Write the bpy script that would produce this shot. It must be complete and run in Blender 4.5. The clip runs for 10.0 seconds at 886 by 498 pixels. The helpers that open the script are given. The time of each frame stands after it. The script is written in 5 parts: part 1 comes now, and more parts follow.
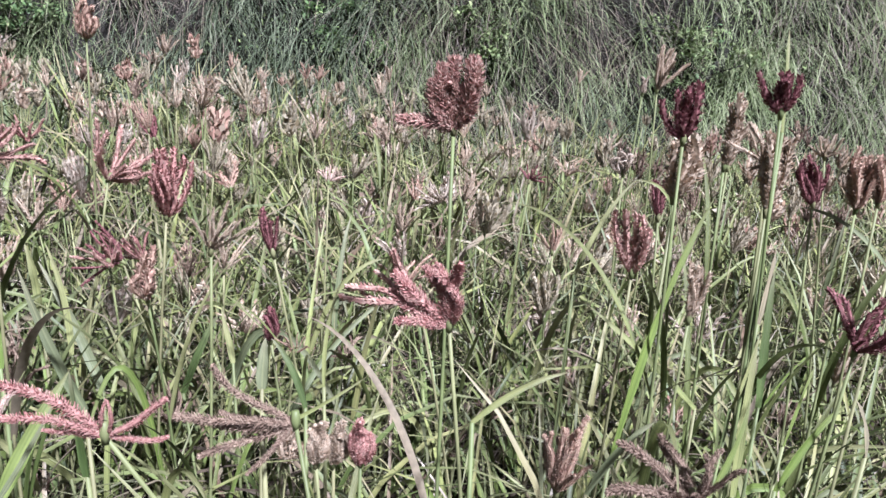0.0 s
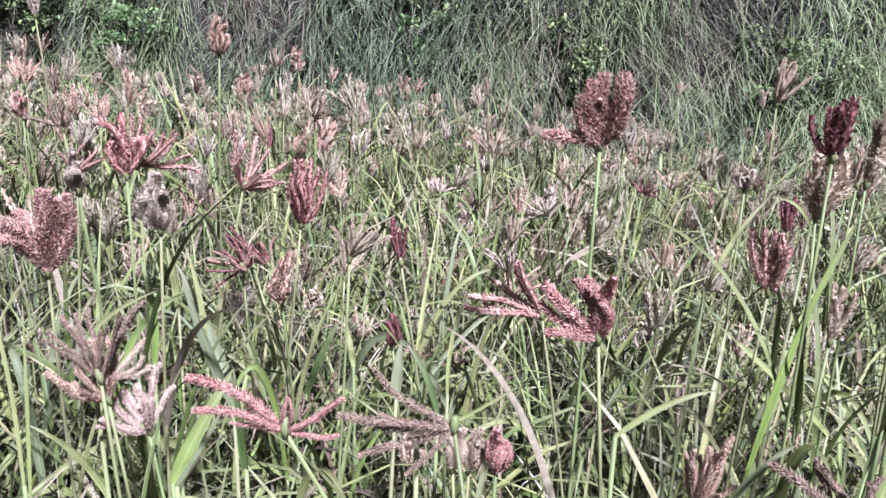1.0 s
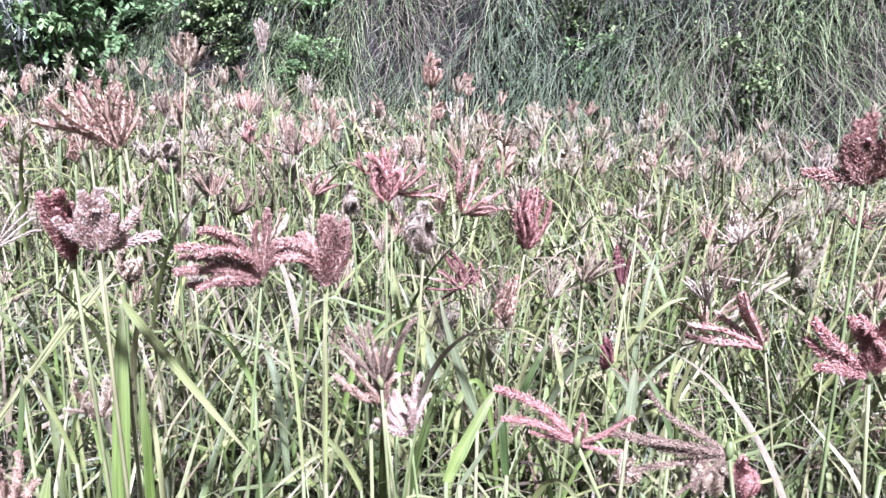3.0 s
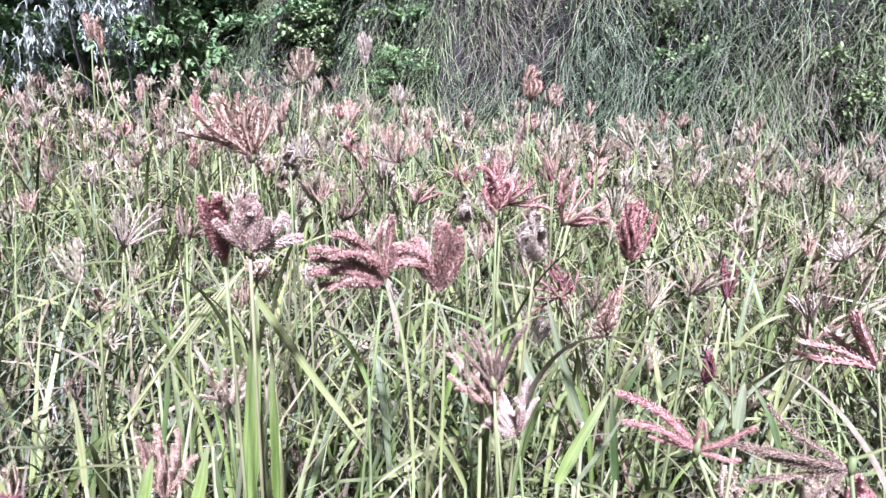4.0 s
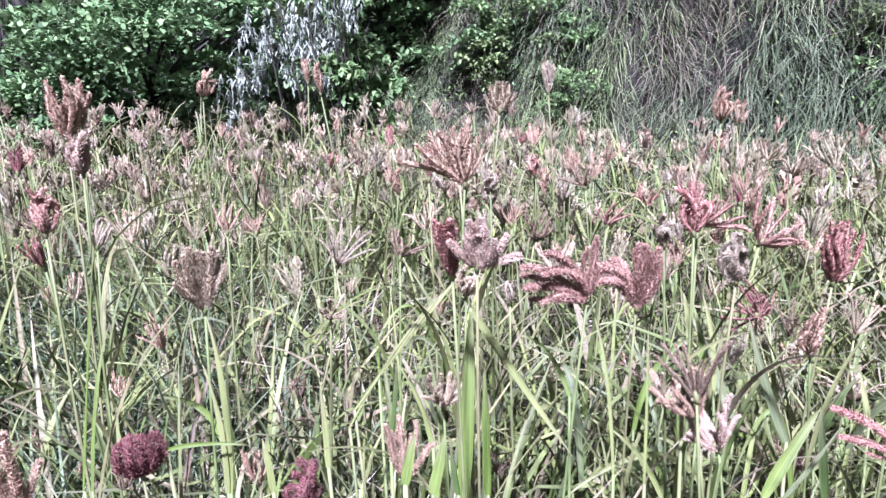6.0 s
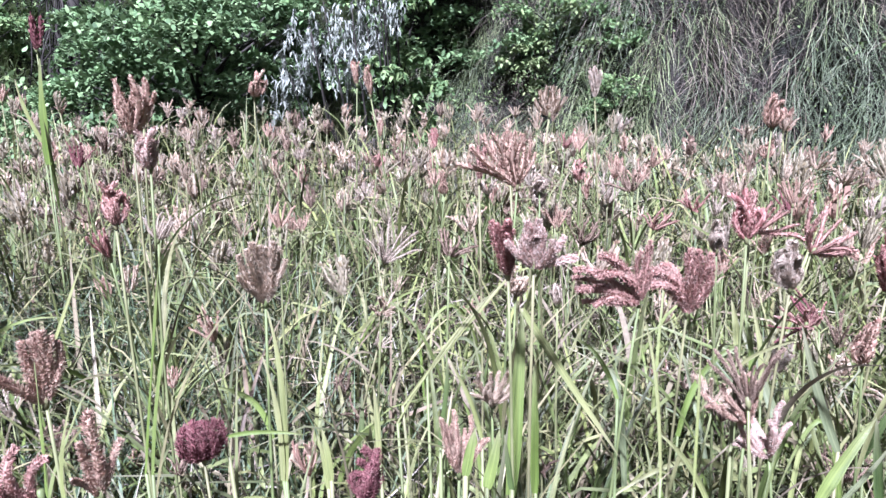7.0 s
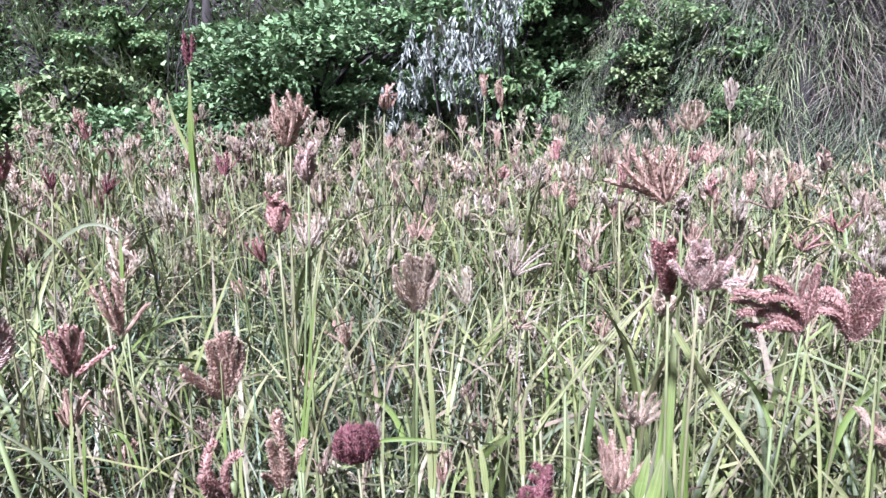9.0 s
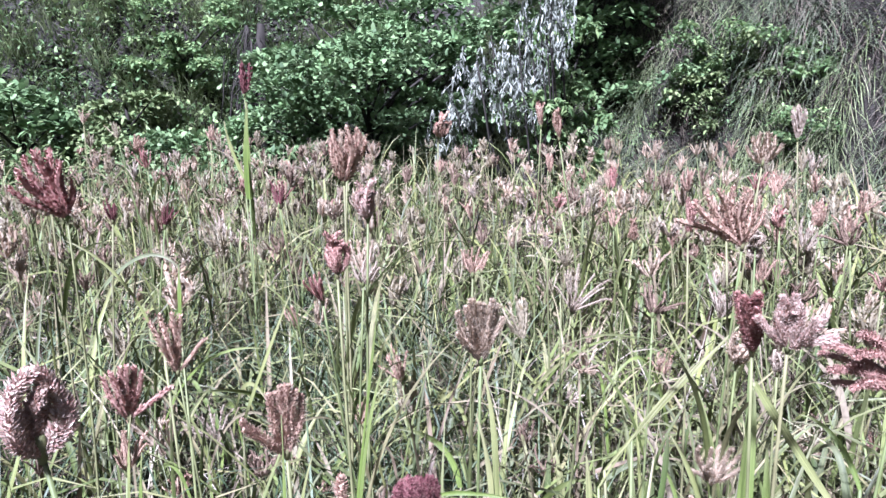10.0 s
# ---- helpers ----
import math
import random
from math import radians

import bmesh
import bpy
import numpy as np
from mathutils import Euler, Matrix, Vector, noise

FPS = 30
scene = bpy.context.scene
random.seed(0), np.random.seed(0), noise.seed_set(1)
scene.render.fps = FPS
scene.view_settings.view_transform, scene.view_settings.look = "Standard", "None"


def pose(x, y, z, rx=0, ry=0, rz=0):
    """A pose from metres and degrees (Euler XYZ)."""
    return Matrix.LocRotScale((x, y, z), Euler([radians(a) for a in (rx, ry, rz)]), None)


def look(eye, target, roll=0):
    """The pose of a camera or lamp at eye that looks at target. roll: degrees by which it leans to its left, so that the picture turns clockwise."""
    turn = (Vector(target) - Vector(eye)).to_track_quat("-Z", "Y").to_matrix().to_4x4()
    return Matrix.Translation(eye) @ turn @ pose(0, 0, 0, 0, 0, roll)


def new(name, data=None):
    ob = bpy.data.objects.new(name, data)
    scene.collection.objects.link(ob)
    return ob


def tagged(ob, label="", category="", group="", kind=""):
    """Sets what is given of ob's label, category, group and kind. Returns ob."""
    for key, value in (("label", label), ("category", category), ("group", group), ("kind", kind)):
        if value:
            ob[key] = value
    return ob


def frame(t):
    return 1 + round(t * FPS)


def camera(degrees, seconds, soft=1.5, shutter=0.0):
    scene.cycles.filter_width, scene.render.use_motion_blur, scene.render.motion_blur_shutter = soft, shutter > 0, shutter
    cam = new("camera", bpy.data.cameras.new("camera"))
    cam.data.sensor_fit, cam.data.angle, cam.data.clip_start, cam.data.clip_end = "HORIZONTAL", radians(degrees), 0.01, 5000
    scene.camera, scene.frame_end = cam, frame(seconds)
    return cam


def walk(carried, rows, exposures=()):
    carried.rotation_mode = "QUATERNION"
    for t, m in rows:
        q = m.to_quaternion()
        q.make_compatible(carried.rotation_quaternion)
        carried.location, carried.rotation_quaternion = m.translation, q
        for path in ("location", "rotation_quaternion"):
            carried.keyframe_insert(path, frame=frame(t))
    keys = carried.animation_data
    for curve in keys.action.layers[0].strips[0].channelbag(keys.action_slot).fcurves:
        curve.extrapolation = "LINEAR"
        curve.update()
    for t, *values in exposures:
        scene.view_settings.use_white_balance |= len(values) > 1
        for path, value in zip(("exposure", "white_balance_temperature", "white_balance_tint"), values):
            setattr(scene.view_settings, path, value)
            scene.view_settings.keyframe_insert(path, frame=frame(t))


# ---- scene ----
cam = camera(63.16, 10.0, soft=1.5)


def aim(x, y, z, yaw, pitch, roll):
    """A camera pose from its place, its turn to the left, its tilt up and its lean, in degrees."""
    a, b = radians(yaw), radians(pitch)
    ahead = Vector((-math.sin(a) * math.cos(b), math.cos(a) * math.cos(b), math.sin(b)))
    return look((x, y, z), Vector((x, y, z)) + ahead, roll)


walk(cam, [
    (0, aim(-0.0000, 0.0000, 1.3496, 0.001, -16.964, 3.082)),
    (0.5, aim(-0.0301, -0.0074, 1.3495, 3.376, -16.693, 2.818)),
    (1, aim(-0.0656, -0.0199, 1.3531, 6.470, -16.460, 2.636)),
    (1.5, aim(-0.0979, -0.0365, 1.3586, 9.566, -16.468, 1.879)),
    (2, aim(-0.1273, -0.0558, 1.3681, 12.083, -15.786, 1.569)),
    (2.5, aim(-0.1534, -0.0773, 1.3732, 14.902, -15.580, 1.283)),
    (4, aim(-0.2073, -0.1522, 1.3829, 24.173, -14.840, 1.218)),
    (4.5, aim(-0.2116, -0.1780, 1.3911, 27.618, -14.408, 0.431)),
    (5, aim(-0.2124, -0.2165, 1.3981, 32.429, -13.753, -0.610)),
    (5.5, aim(-0.2106, -0.2312, 1.4000, 35.929, -13.336, -1.458)),
    (7, aim(-0.2199, -0.2795, 1.4009, 40.428, -12.795, -0.920)),
    (7.5, aim(-0.2379, -0.2874, 1.3981, 43.053, -12.538, -0.572)),
    (8, aim(-0.2471, -0.3120, 1.4058, 44.797, -12.450, -0.568)),
    (8.5, aim(-0.2561, -0.3223, 1.4080, 46.737, -12.121, -0.671)),
    (9, aim(-0.2637, -0.3314, 1.4101, 48.551, -11.893, -0.956)),
    (9.5, aim(-0.2728, -0.3347, 1.4211, 50.282, -11.720, -1.562)),
    (10, aim(-0.3083, -0.3236, 1.4365, 52.238, -10.359, -1.160)),
], exposures=[(0, 1.88, 5360, 21.5), (1, 2.06, 5250, 23.5), (1.5, 2.34, 5130, 25.5), (2, 2.47, 5120, 27.5), (2.5, 2.49, 5120, 27.5), (5.5, 2.36, 5120, 27), (10, 2.30, 5130, 27)])

# ---- light ----
SUN_UP, SUN_TURN = radians(51), radians(150)
world = bpy.data.worlds.new("hazy_sky")
scene.world = world
world.use_nodes = True
sky = world.node_tree.nodes.new("ShaderNodeTexSky")
sky.sky_type, sky.sun_disc = "NISHITA", False
sky.sun_elevation, sky.sun_rotation = SUN_UP, SUN_TURN
sky.air_density, sky.dust_density, sky.ozone_density = 0.8, 6.0, 0.4
world.node_tree.links.new(sky.outputs[0], world.node_tree.nodes["Background"].inputs[0])
world.node_tree.nodes["Background"].inputs[1].default_value = 0.015
sun = new("sun", bpy.data.lights.new("sun", "SUN"))
sun.data.energy, sun.data.angle, sun.data.color = 5.0, radians(4), (1.0, 0.97, 0.92)
sun.matrix_world = look((0, 0, 0), (-math.sin(SUN_TURN) * math.cos(SUN_UP), -math.cos(SUN_TURN) * math.cos(SUN_UP), -math.sin(SUN_UP)))



# ---- materials ----
def nodes_of(name):
    mat = bpy.data.materials.new(name)
    mat.use_nodes = True
    tree = mat.node_tree
    return mat, tree, tree.nodes["Principled BSDF"]


def ramp_node(tree, stops):
    node = tree.nodes.new("ShaderNodeValToRGB")
    while len(node.color_ramp.elements) < len(stops):
        node.color_ramp.elements.new(0.5)
    for e, (at, c) in zip(node.color_ramp.elements, stops):
        e.position, e.color = at, (*c, 1)
    return node


def noise_node(tree, scale, detail=4, stretch=(1, 1, 1)):
    tex, place, coord = (tree.nodes.new(k) for k in ("ShaderNodeTexNoise", "ShaderNodeMapping", "ShaderNodeTexCoord"))
    tex.inputs["Scale"].default_value, tex.inputs["Detail"].default_value = scale, detail
    place.inputs["Scale"].default_value = stretch
    tree.links.new(coord.outputs["Object"], place.inputs["Vector"])
    tree.links.new(place.outputs[0], tex.inputs["Vector"])
    return tex


def mixed(tree, kind, factor, a, b):
    node = tree.nodes.new("ShaderNodeMix")
    node.data_type, node.blend_type = "RGBA", kind
    for slot, value in ((0, factor), (6, a), (7, b)):
        if isinstance(value, (int, float)):
            node.inputs[slot].default_value = value
        elif isinstance(value, tuple):
            node.inputs[slot].default_value = (*value, 1)
        else:
            tree.links.new(value, node.inputs[slot])
    return node.outputs[2]


def plant_material(name, stops, per="island", mottle=0.45, mottle_scale=40, rough=0.55, through_light=0.3, stretch=(1, 1, 1), bump=0.0, bump_scale=300, tone=0.55, veins=False):
    """Plant tissue: a tone of its own for each blade or grain, mottled, and letting some light through."""
    mat, tree, bsdf = nodes_of(name)
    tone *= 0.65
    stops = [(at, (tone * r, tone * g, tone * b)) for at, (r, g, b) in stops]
    if per == "island":
        rand = tree.nodes.new("ShaderNodeNewGeometry").outputs["Random Per Island"]
    else:
        rand = tree.nodes.new("ShaderNodeObjectInfo").outputs["Random"]
    ramp = ramp_node(tree, stops)
    tree.links.new(rand, ramp.inputs[0])
    tex = noise_node(tree, mottle_scale, 4, stretch)
    spread = ramp_node(tree, [(0.3, (1 - mottle,) * 3), (0.72, (1 + mottle,) * 3)])
    tree.links.new(tex.outputs[0], spread.inputs[0])
    colour = mixed(tree, "MULTIPLY", 1.0, ramp.outputs[0], spread.outputs[0])
    if veins:
        # streaks and a pale midrib along the blade, tips drying to straw
        flat, place, streak = (tree.nodes.new(k) for k in ("ShaderNodeUVMap", "ShaderNodeMapping", "ShaderNodeTexNoise"))
        streak.noise_dimensions = "4D"
        place.inputs["Scale"].default_value = (9, 1.6, 1)
        offset = tree.nodes.new("ShaderNodeMath")
        offset.operation, offset.inputs[1].default_value = "MULTIPLY", 60
        tree.links.new(rand, offset.inputs[0])
        tree.links.new(offset.outputs[0], streak.inputs["W"])
        streak.inputs["Scale"].default_value, streak.inputs["Detail"].default_value = 1.0, 3
        tree.links.new(flat.outputs[0], place.inputs["Vector"])
        tree.links.new(place.outputs[0], streak.inputs["Vector"])
        lines = ramp_node(tree, [(0.32, (0.62, 0.66, 0.6)), (0.52, (1, 1, 1)), (0.7, (1.18, 1.15, 1.1))])
        tree.links.new(streak.outputs[0], lines.inputs[0])
        colour = mixed(tree, "MULTIPLY", 1.0, colour, lines.outputs[0])
        axes = tree.nodes.new("ShaderNodeSeparateXYZ")
        tree.links.new(flat.outputs[0], axes.inputs[0])
        rib = ramp_node(tree, [(0.40, (1, 1, 1)), (0.47, (1.16, 1.14, 1.1)), (0.53, (1.16, 1.14, 1.1)), (0.60, (1, 1, 1))])
        tree.links.new(axes.outputs[0], rib.inputs[0])
        colour = mixed(tree, "MULTIPLY", 1.0, colour, rib.outputs[0])
        along, patch = tree.nodes.new("ShaderNodeMath"), tree.nodes.new("ShaderNodeMath")
        along.operation, patch.operation = "POWER", "MULTIPLY"
        along.inputs[1].default_value = 3.0
        tree.links.new(axes.outputs[1], along.inputs[0])
        tree.links.new(along.outputs[0], patch.inputs[0])
        tree.links.new(streak.outputs[0], patch.inputs[1])
        dried = tuple(tone * c for c in (0.58, 0.50, 0.34))
        colour = mixed(tree, "MIX", patch.outputs[0], colour, dried)
    tree.links.new(colour, bsdf.inputs["Base Color"])
    bsdf.inputs["Roughness"].default_value = rough
    bsdf.inputs["Specular IOR Level"].default_value = 0.2
    if bump:
        fine, lift = noise_node(tree, bump_scale, 2), tree.nodes.new("ShaderNodeBump")
        lift.inputs["Strength"].default_value, lift.inputs["Distance"].default_value = bump, 0.002
        tree.links.new(fine.outputs[0], lift.inputs["Height"])
        tree.links.new(lift.outputs[0], bsdf.inputs["Normal"])
    if through_light:
        glow, blend = tree.nodes.new("ShaderNodeBsdfTranslucent"), tree.nodes.new("ShaderNodeMixShader")
        tree.links.new(colour, glow.inputs[0])
        blend.inputs[0].default_value = through_light
        tree.links.new(bsdf.outputs[0], blend.inputs[1])
        tree.links.new(glow.outputs[0], blend.inputs[2])
        tree.links.new(blend.outputs[0], tree.nodes["Material Output"].inputs[0])
    return mat


GREENS = [(0.0, (0.07, 0.10, 0.032)), (0.25, (0.17, 0.24, 0.062)), (0.5, (0.285, 0.35, 0.11)), (0.7, (0.40, 0.44, 0.14)), (0.82, (0.44, 0.41, 0.18)), (0.92, (0.46, 0.38, 0.25)), (1.0, (0.26, 0.17, 0.11))]
BLADE = plant_material("millet_leaf_tissue", GREENS, "island", 0.35, 18, 0.5, 0.08, (1, 1, 0.25), veins=True)
LEAF = plant_material("millet_leaf_fresh", [(0.0, (0.16, 0.22, 0.06)), (0.45, (0.27, 0.32, 0.10)), (0.75, (0.38, 0.42, 0.16)), (1.0, (0.54, 0.49, 0.26))], "object", 0.25, 25, 0.45, 0.35, (1, 1, 0.3), 0.3, 600, veins=True)
TISSUE = {
    "fresh": plant_material("fresh_blade", [(0.0, (0.28, 0.40, 0.085)), (1.0, (0.37, 0.47, 0.135))], "object", 0.2, 25, 0.45, 0.3, (1, 1, 0.3), 0.3, 600, veins=True),
    "deep": plant_material("deep_green_blade", [(0.0, (0.13, 0.20, 0.06)), (1.0, (0.18, 0.26, 0.08))], "object", 0.2, 25, 0.45, 0.3, (1, 1, 0.3), 0.3, 600, veins=True),
    "blue": plant_material("grey_green_blade", [(0.0, (0.28, 0.33, 0.165)), (1.0, (0.35, 0.39, 0.21))], "object", 0.2, 25, 0.5, 0.25, (1, 1, 0.3), 0.3, 600, veins=True),
    "pale": plant_material("pale_straw_blade", [(0.0, (0.41, 0.46, 0.16)), (1.0, (0.48, 0.49, 0.215))], "object", 0.2, 25, 0.5, 0.25, (1, 1, 0.3), 0.3, 600, veins=True),
    "dry": plant_material("dry_blade", [(0.0, (0.38, 0.31, 0.19)), (1.0, (0.48, 0.42, 0.27))], "object", 0.3, 25, 0.7, 0.2, (1, 1, 0.3), 0.3, 600, veins=True),
}
WEED_GRASS = plant_material("weedy_grass", [(0.0, (0.07, 0.11, 0.055)), (0.5, (0.17, 0.24, 0.12)), (0.85, (0.31, 0.38, 0.22)), (1.0, (0.50, 0.50, 0.33))], "island", 0.3, 15, 0.5, 0.1)
YOUNG = plant_material("young_leaf_tissue", [(0.0, (0.22, 0.30, 0.075)), (0.5, (0.33, 0.40, 0.12)), (1.0, (0.46, 0.48, 0.18))], "island", 0.3, 18, 0.5, 0.2, (1, 1, 0.25), veins=True)
WITHERED = plant_material("withered_leaf_tissue", [(0.0, (0.15, 0.105, 0.075)), (0.4, (0.34, 0.27, 0.19)), (0.8, (0.54, 0.47, 0.37)), (1.0, (0.66, 0.60, 0.50))], "island", 0.35, 25, 0.8, 0.1, tone=0.7)
# low tone: the deep shade between the stalks is put into this colour
LITTER = plant_material("shaded_dead_leaf_tissue", [(0.0, (0.12, 0.085, 0.055)), (0.5, (0.24, 0.18, 0.12)), (0.85, (0.36, 0.29, 0.20)), (1.0, (0.18, 0.20, 0.09))], "island", 0.35, 20, 0.9, 0.0, tone=0.24)
DRY = plant_material("dry_leaf_tissue", [(0.0, (0.34, 0.27, 0.17)), (0.5, (0.44, 0.36, 0.24)), (1.0, (0.50, 0.43, 0.32))], "island", 0.3, 30, 0.7, 0.25)
CULM = plant_material("millet_culm", [(0.0, (0.28, 0.35, 0.13)), (0.5, (0.37, 0.40, 0.175)), (1.0, (0.44, 0.415, 0.21))], "object", 0.3, 20, 0.5, 0.1)
EARS = {
    "dark": [(0.0, (0.11, 0.035, 0.04)), (0.5, (0.25, 0.10, 0.10)), (1.0, (0.382, 0.218, 0.191))],
    "wine": [(0.0, (0.26, 0.095, 0.085)), (0.5, (0.44, 0.235, 0.20)), (0.8, (0.55, 0.35, 0.29)), (1.0, (0.582, 0.428, 0.341))],
    "rose": [(0.0, (0.38, 0.22, 0.175)), (0.5, (0.59, 0.41, 0.32)), (0.8, (0.67, 0.53, 0.405)), (1.0, (0.673, 0.573, 0.446))],
    "pink": [(0.0, (0.33, 0.165, 0.135)), (0.5, (0.50, 0.305, 0.245)), (0.8, (0.60, 0.42, 0.335)), (1.0, (0.619, 0.482, 0.382))],
    "tan": [(0.0, (0.44, 0.30, 0.20)), (0.5, (0.66, 0.51, 0.39)), (1.0, (0.728, 0.628, 0.51))],
    "beige": [(0.0, (0.36, 0.285, 0.165)), (0.5, (0.62, 0.53, 0.385)), (1.0, (0.71, 0.637, 0.491))],
    "brown": [(0.0, (0.14, 0.09, 0.07)), (0.5, (0.31, 0.215, 0.165)), (1.0, (0.473, 0.364, 0.282))],
    "pale": [(0.0, (0.44, 0.33, 0.26)), (0.5, (0.65, 0.56, 0.46)), (1.0, (0.692, 0.628, 0.537))],
    "mauve": [(0.0, (0.44, 0.26, 0.225)), (0.5, (0.63, 0.485, 0.415)), (1.0, (0.701, 0.61, 0.546))],
}
EAR_TONE = {"tan": 0.86, "beige": 0.74, "pale": 0.88, "mauve": 0.98, "rose": 0.9, "wine": 1.08}
EARS = {k: plant_material(k + "_millet_grain", [(at, ((1.0 if k in ("beige", "tan", "brown") else 1.04) * r, g, {"pink": 1.0, "wine": 1.0, "dark": 1.02}.get(k, 0.94) * b)) for at, (r, g, b) in v], "island", 0.25, 12, 0.8, 0.3, tone=EAR_TONE.get(k, 0.98)) for k, v in EARS.items()}
BANK_GRASS = [
    plant_material("bank_grass_green", [(0.0, (0.07, 0.095, 0.038)), (0.5, (0.22, 0.27, 0.12)), (0.85, (0.31, 0.35, 0.175)), (1.0, (0.40, 0.43, 0.25))], "island", 0.35, 3, 0.7, 0.15, tone=0.8),
    plant_material("bank_grass_grey", [(0.0, (0.09, 0.115, 0.06)), (0.5, (0.265, 0.325, 0.19)), (0.85, (0.36, 0.42, 0.265)), (1.0, (0.48, 0.51, 0.35))], "island", 0.35, 3, 0.7, 0.15, tone=0.53),
    plant_material("bank_grass_dry", [(0.0, (0.33, 0.26, 0.20)), (0.6, (0.50, 0.42, 0.33)), (1.0, (0.64, 0.55, 0.46))], "island", 0.35, 3, 0.7, 0.2, tone=0.55),
    plant_material("bank_grass_fresh", [(0.0, (0.17, 0.22, 0.085)), (0.6, (0.33, 0.39, 0.19)), (1.0, (0.50, 0.54, 0.33))], "island", 0.35, 3, 0.6, 0.25, tone=0.78),
    # brown stems, mostly in the hollows, dark enough to pass for shade
    plant_material("bank_stems_withered_shade", [(0.0, (0.06, 0.05, 0.038)), (0.6, (0.16, 0.13, 0.095)), (1.0, (0.36, 0.30, 0.22))], "island", 0.35, 3, 0.8, 0.05, tone=0.75),
]
HERB = plant_material("herb_leaf", [(0.0, (0.13, 0.19, 0.07)), (0.6, (0.26, 0.34, 0.13)), (1.0, (0.35, 0.40, 0.18))], "island", 0.3, 20, 0.65, 0.12, tone=0.72)
BUSH_LEAF = plant_material("bush_leaf", [(0.0, (0.10, 0.17, 0.07)), (0.6, (0.20, 0.31, 0.13)), (1.0, (0.32, 0.43, 0.20))], "island", 0.45, 3.5, 0.6, 0.2, tone=0.92)
VINE_LEAF = plant_material("bright_shrub_leaf", [(0.0, (0.10, 0.17, 0.065)), (0.6, (0.20, 0.30, 0.125)), (1.0, (0.34, 0.44, 0.18))], "island", 0.35, 4, 0.55, 0.35, tone=1.1)
SILVER_LEAF = plant_material("silver_leaf", [(0.0, (0.34, 0.38, 0.30)), (0.5, (0.50, 0.53, 0.44)), (1.0, (0.62, 0.65, 0.56))], "island", 0.4, 6, 0.8, 0.2, tone=0.68)
BARK = plant_material("dark_bark", [(0.0, (0.07, 0.06, 0.05)), (1.0, (0.12, 0.105, 0.09))], "object", 0.5, 25, 0.9, 0, (1, 1, 0.3), 0.8, 80, 0.4)


def soil_material():
    mat, tree, bsdf = nodes_of("field_soil")
    big, fine = noise_node(tree, 1.7, 5), noise_node(tree, 45, 6)
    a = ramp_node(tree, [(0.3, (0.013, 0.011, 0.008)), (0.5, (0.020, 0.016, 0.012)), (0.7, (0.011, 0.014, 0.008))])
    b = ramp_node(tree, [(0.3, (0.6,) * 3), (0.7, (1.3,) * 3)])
    tree.links.new(big.outputs[0], a.inputs[0])
    tree.links.new(fine.outputs[0], b.inputs[0])
    tree.links.new(mixed(tree, "MULTIPLY", 1.0, a.outputs[0], b.outputs[0]), bsdf.inputs["Base Color"])
    bsdf.inputs["Roughness"].default_value = 0.95
    lift = tree.nodes.new("ShaderNodeBump")
    lift.inputs["Strength"].default_value, lift.inputs["Distance"].default_value = 0.8, 0.03
    tree.links.new(fine.outputs[0], lift.inputs["Height"])
    tree.links.new(lift.outputs[0], bsdf.inputs["Normal"])
    return mat


SOIL = soil_material()

# ---- the lie of the land ----
FIELD_EDGE = np.array([(9, 4.2), (4, 4.1), (1, 3.95), (-1.5, 3.9), (-3.3, 3.6), (-4.7, 2.6), (-6.0, 1.0), (-7.0, -2.0), (-7.5, -9)], float)
BANK_FOOT = np.array([(60, 3.0), (9, 4.3), (4, 4.3), (1, 4.2), (-1.5, 4.4), (-3.5, 4.9), (-5.2, 5.3), (-6.8, 4.9), (-8.0, 3.4), (-8.8, 0.5), (-9.5, -4), (-12, -60)], float)


def beyond(line, x, y):
    """Distance past a line that runs from the far right to the near left; negative on the field's side."""
    x, y = np.asarray(x, float), np.asarray(y, float)
    best, side = np.full(x.shape, 1e9), np.zeros(x.shape)
    for (ax, ay), (bx, by) in zip(line[:-1], line[1:]):
        dx, dy = bx - ax, by - ay
        k = np.clip(((x - ax) * dx + (y - ay) * dy) / (dx * dx + dy * dy), 0, 1)
        px, py = x - ax - k * dx, y - ay - k * dy
        d = np.hypot(px, py)
        s = np.where(dx * py - dy * px < 0, 1.0, -1.0)
        side = np.where(d < best - 1e-9, s, side)
        best = np.minimum(best, d)
    return best * side


# left to dark soil and dark stems, in place of an overhang's shade
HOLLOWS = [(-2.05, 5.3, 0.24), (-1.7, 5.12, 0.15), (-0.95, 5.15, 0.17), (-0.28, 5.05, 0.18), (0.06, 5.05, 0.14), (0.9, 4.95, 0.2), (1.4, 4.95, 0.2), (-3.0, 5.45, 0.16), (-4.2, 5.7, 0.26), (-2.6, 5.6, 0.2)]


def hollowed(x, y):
    """How deep in one of the bare, shade-dark hollows of the bank a place lies, up to 1."""
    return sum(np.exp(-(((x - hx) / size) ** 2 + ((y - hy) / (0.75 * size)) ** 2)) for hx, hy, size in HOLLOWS)


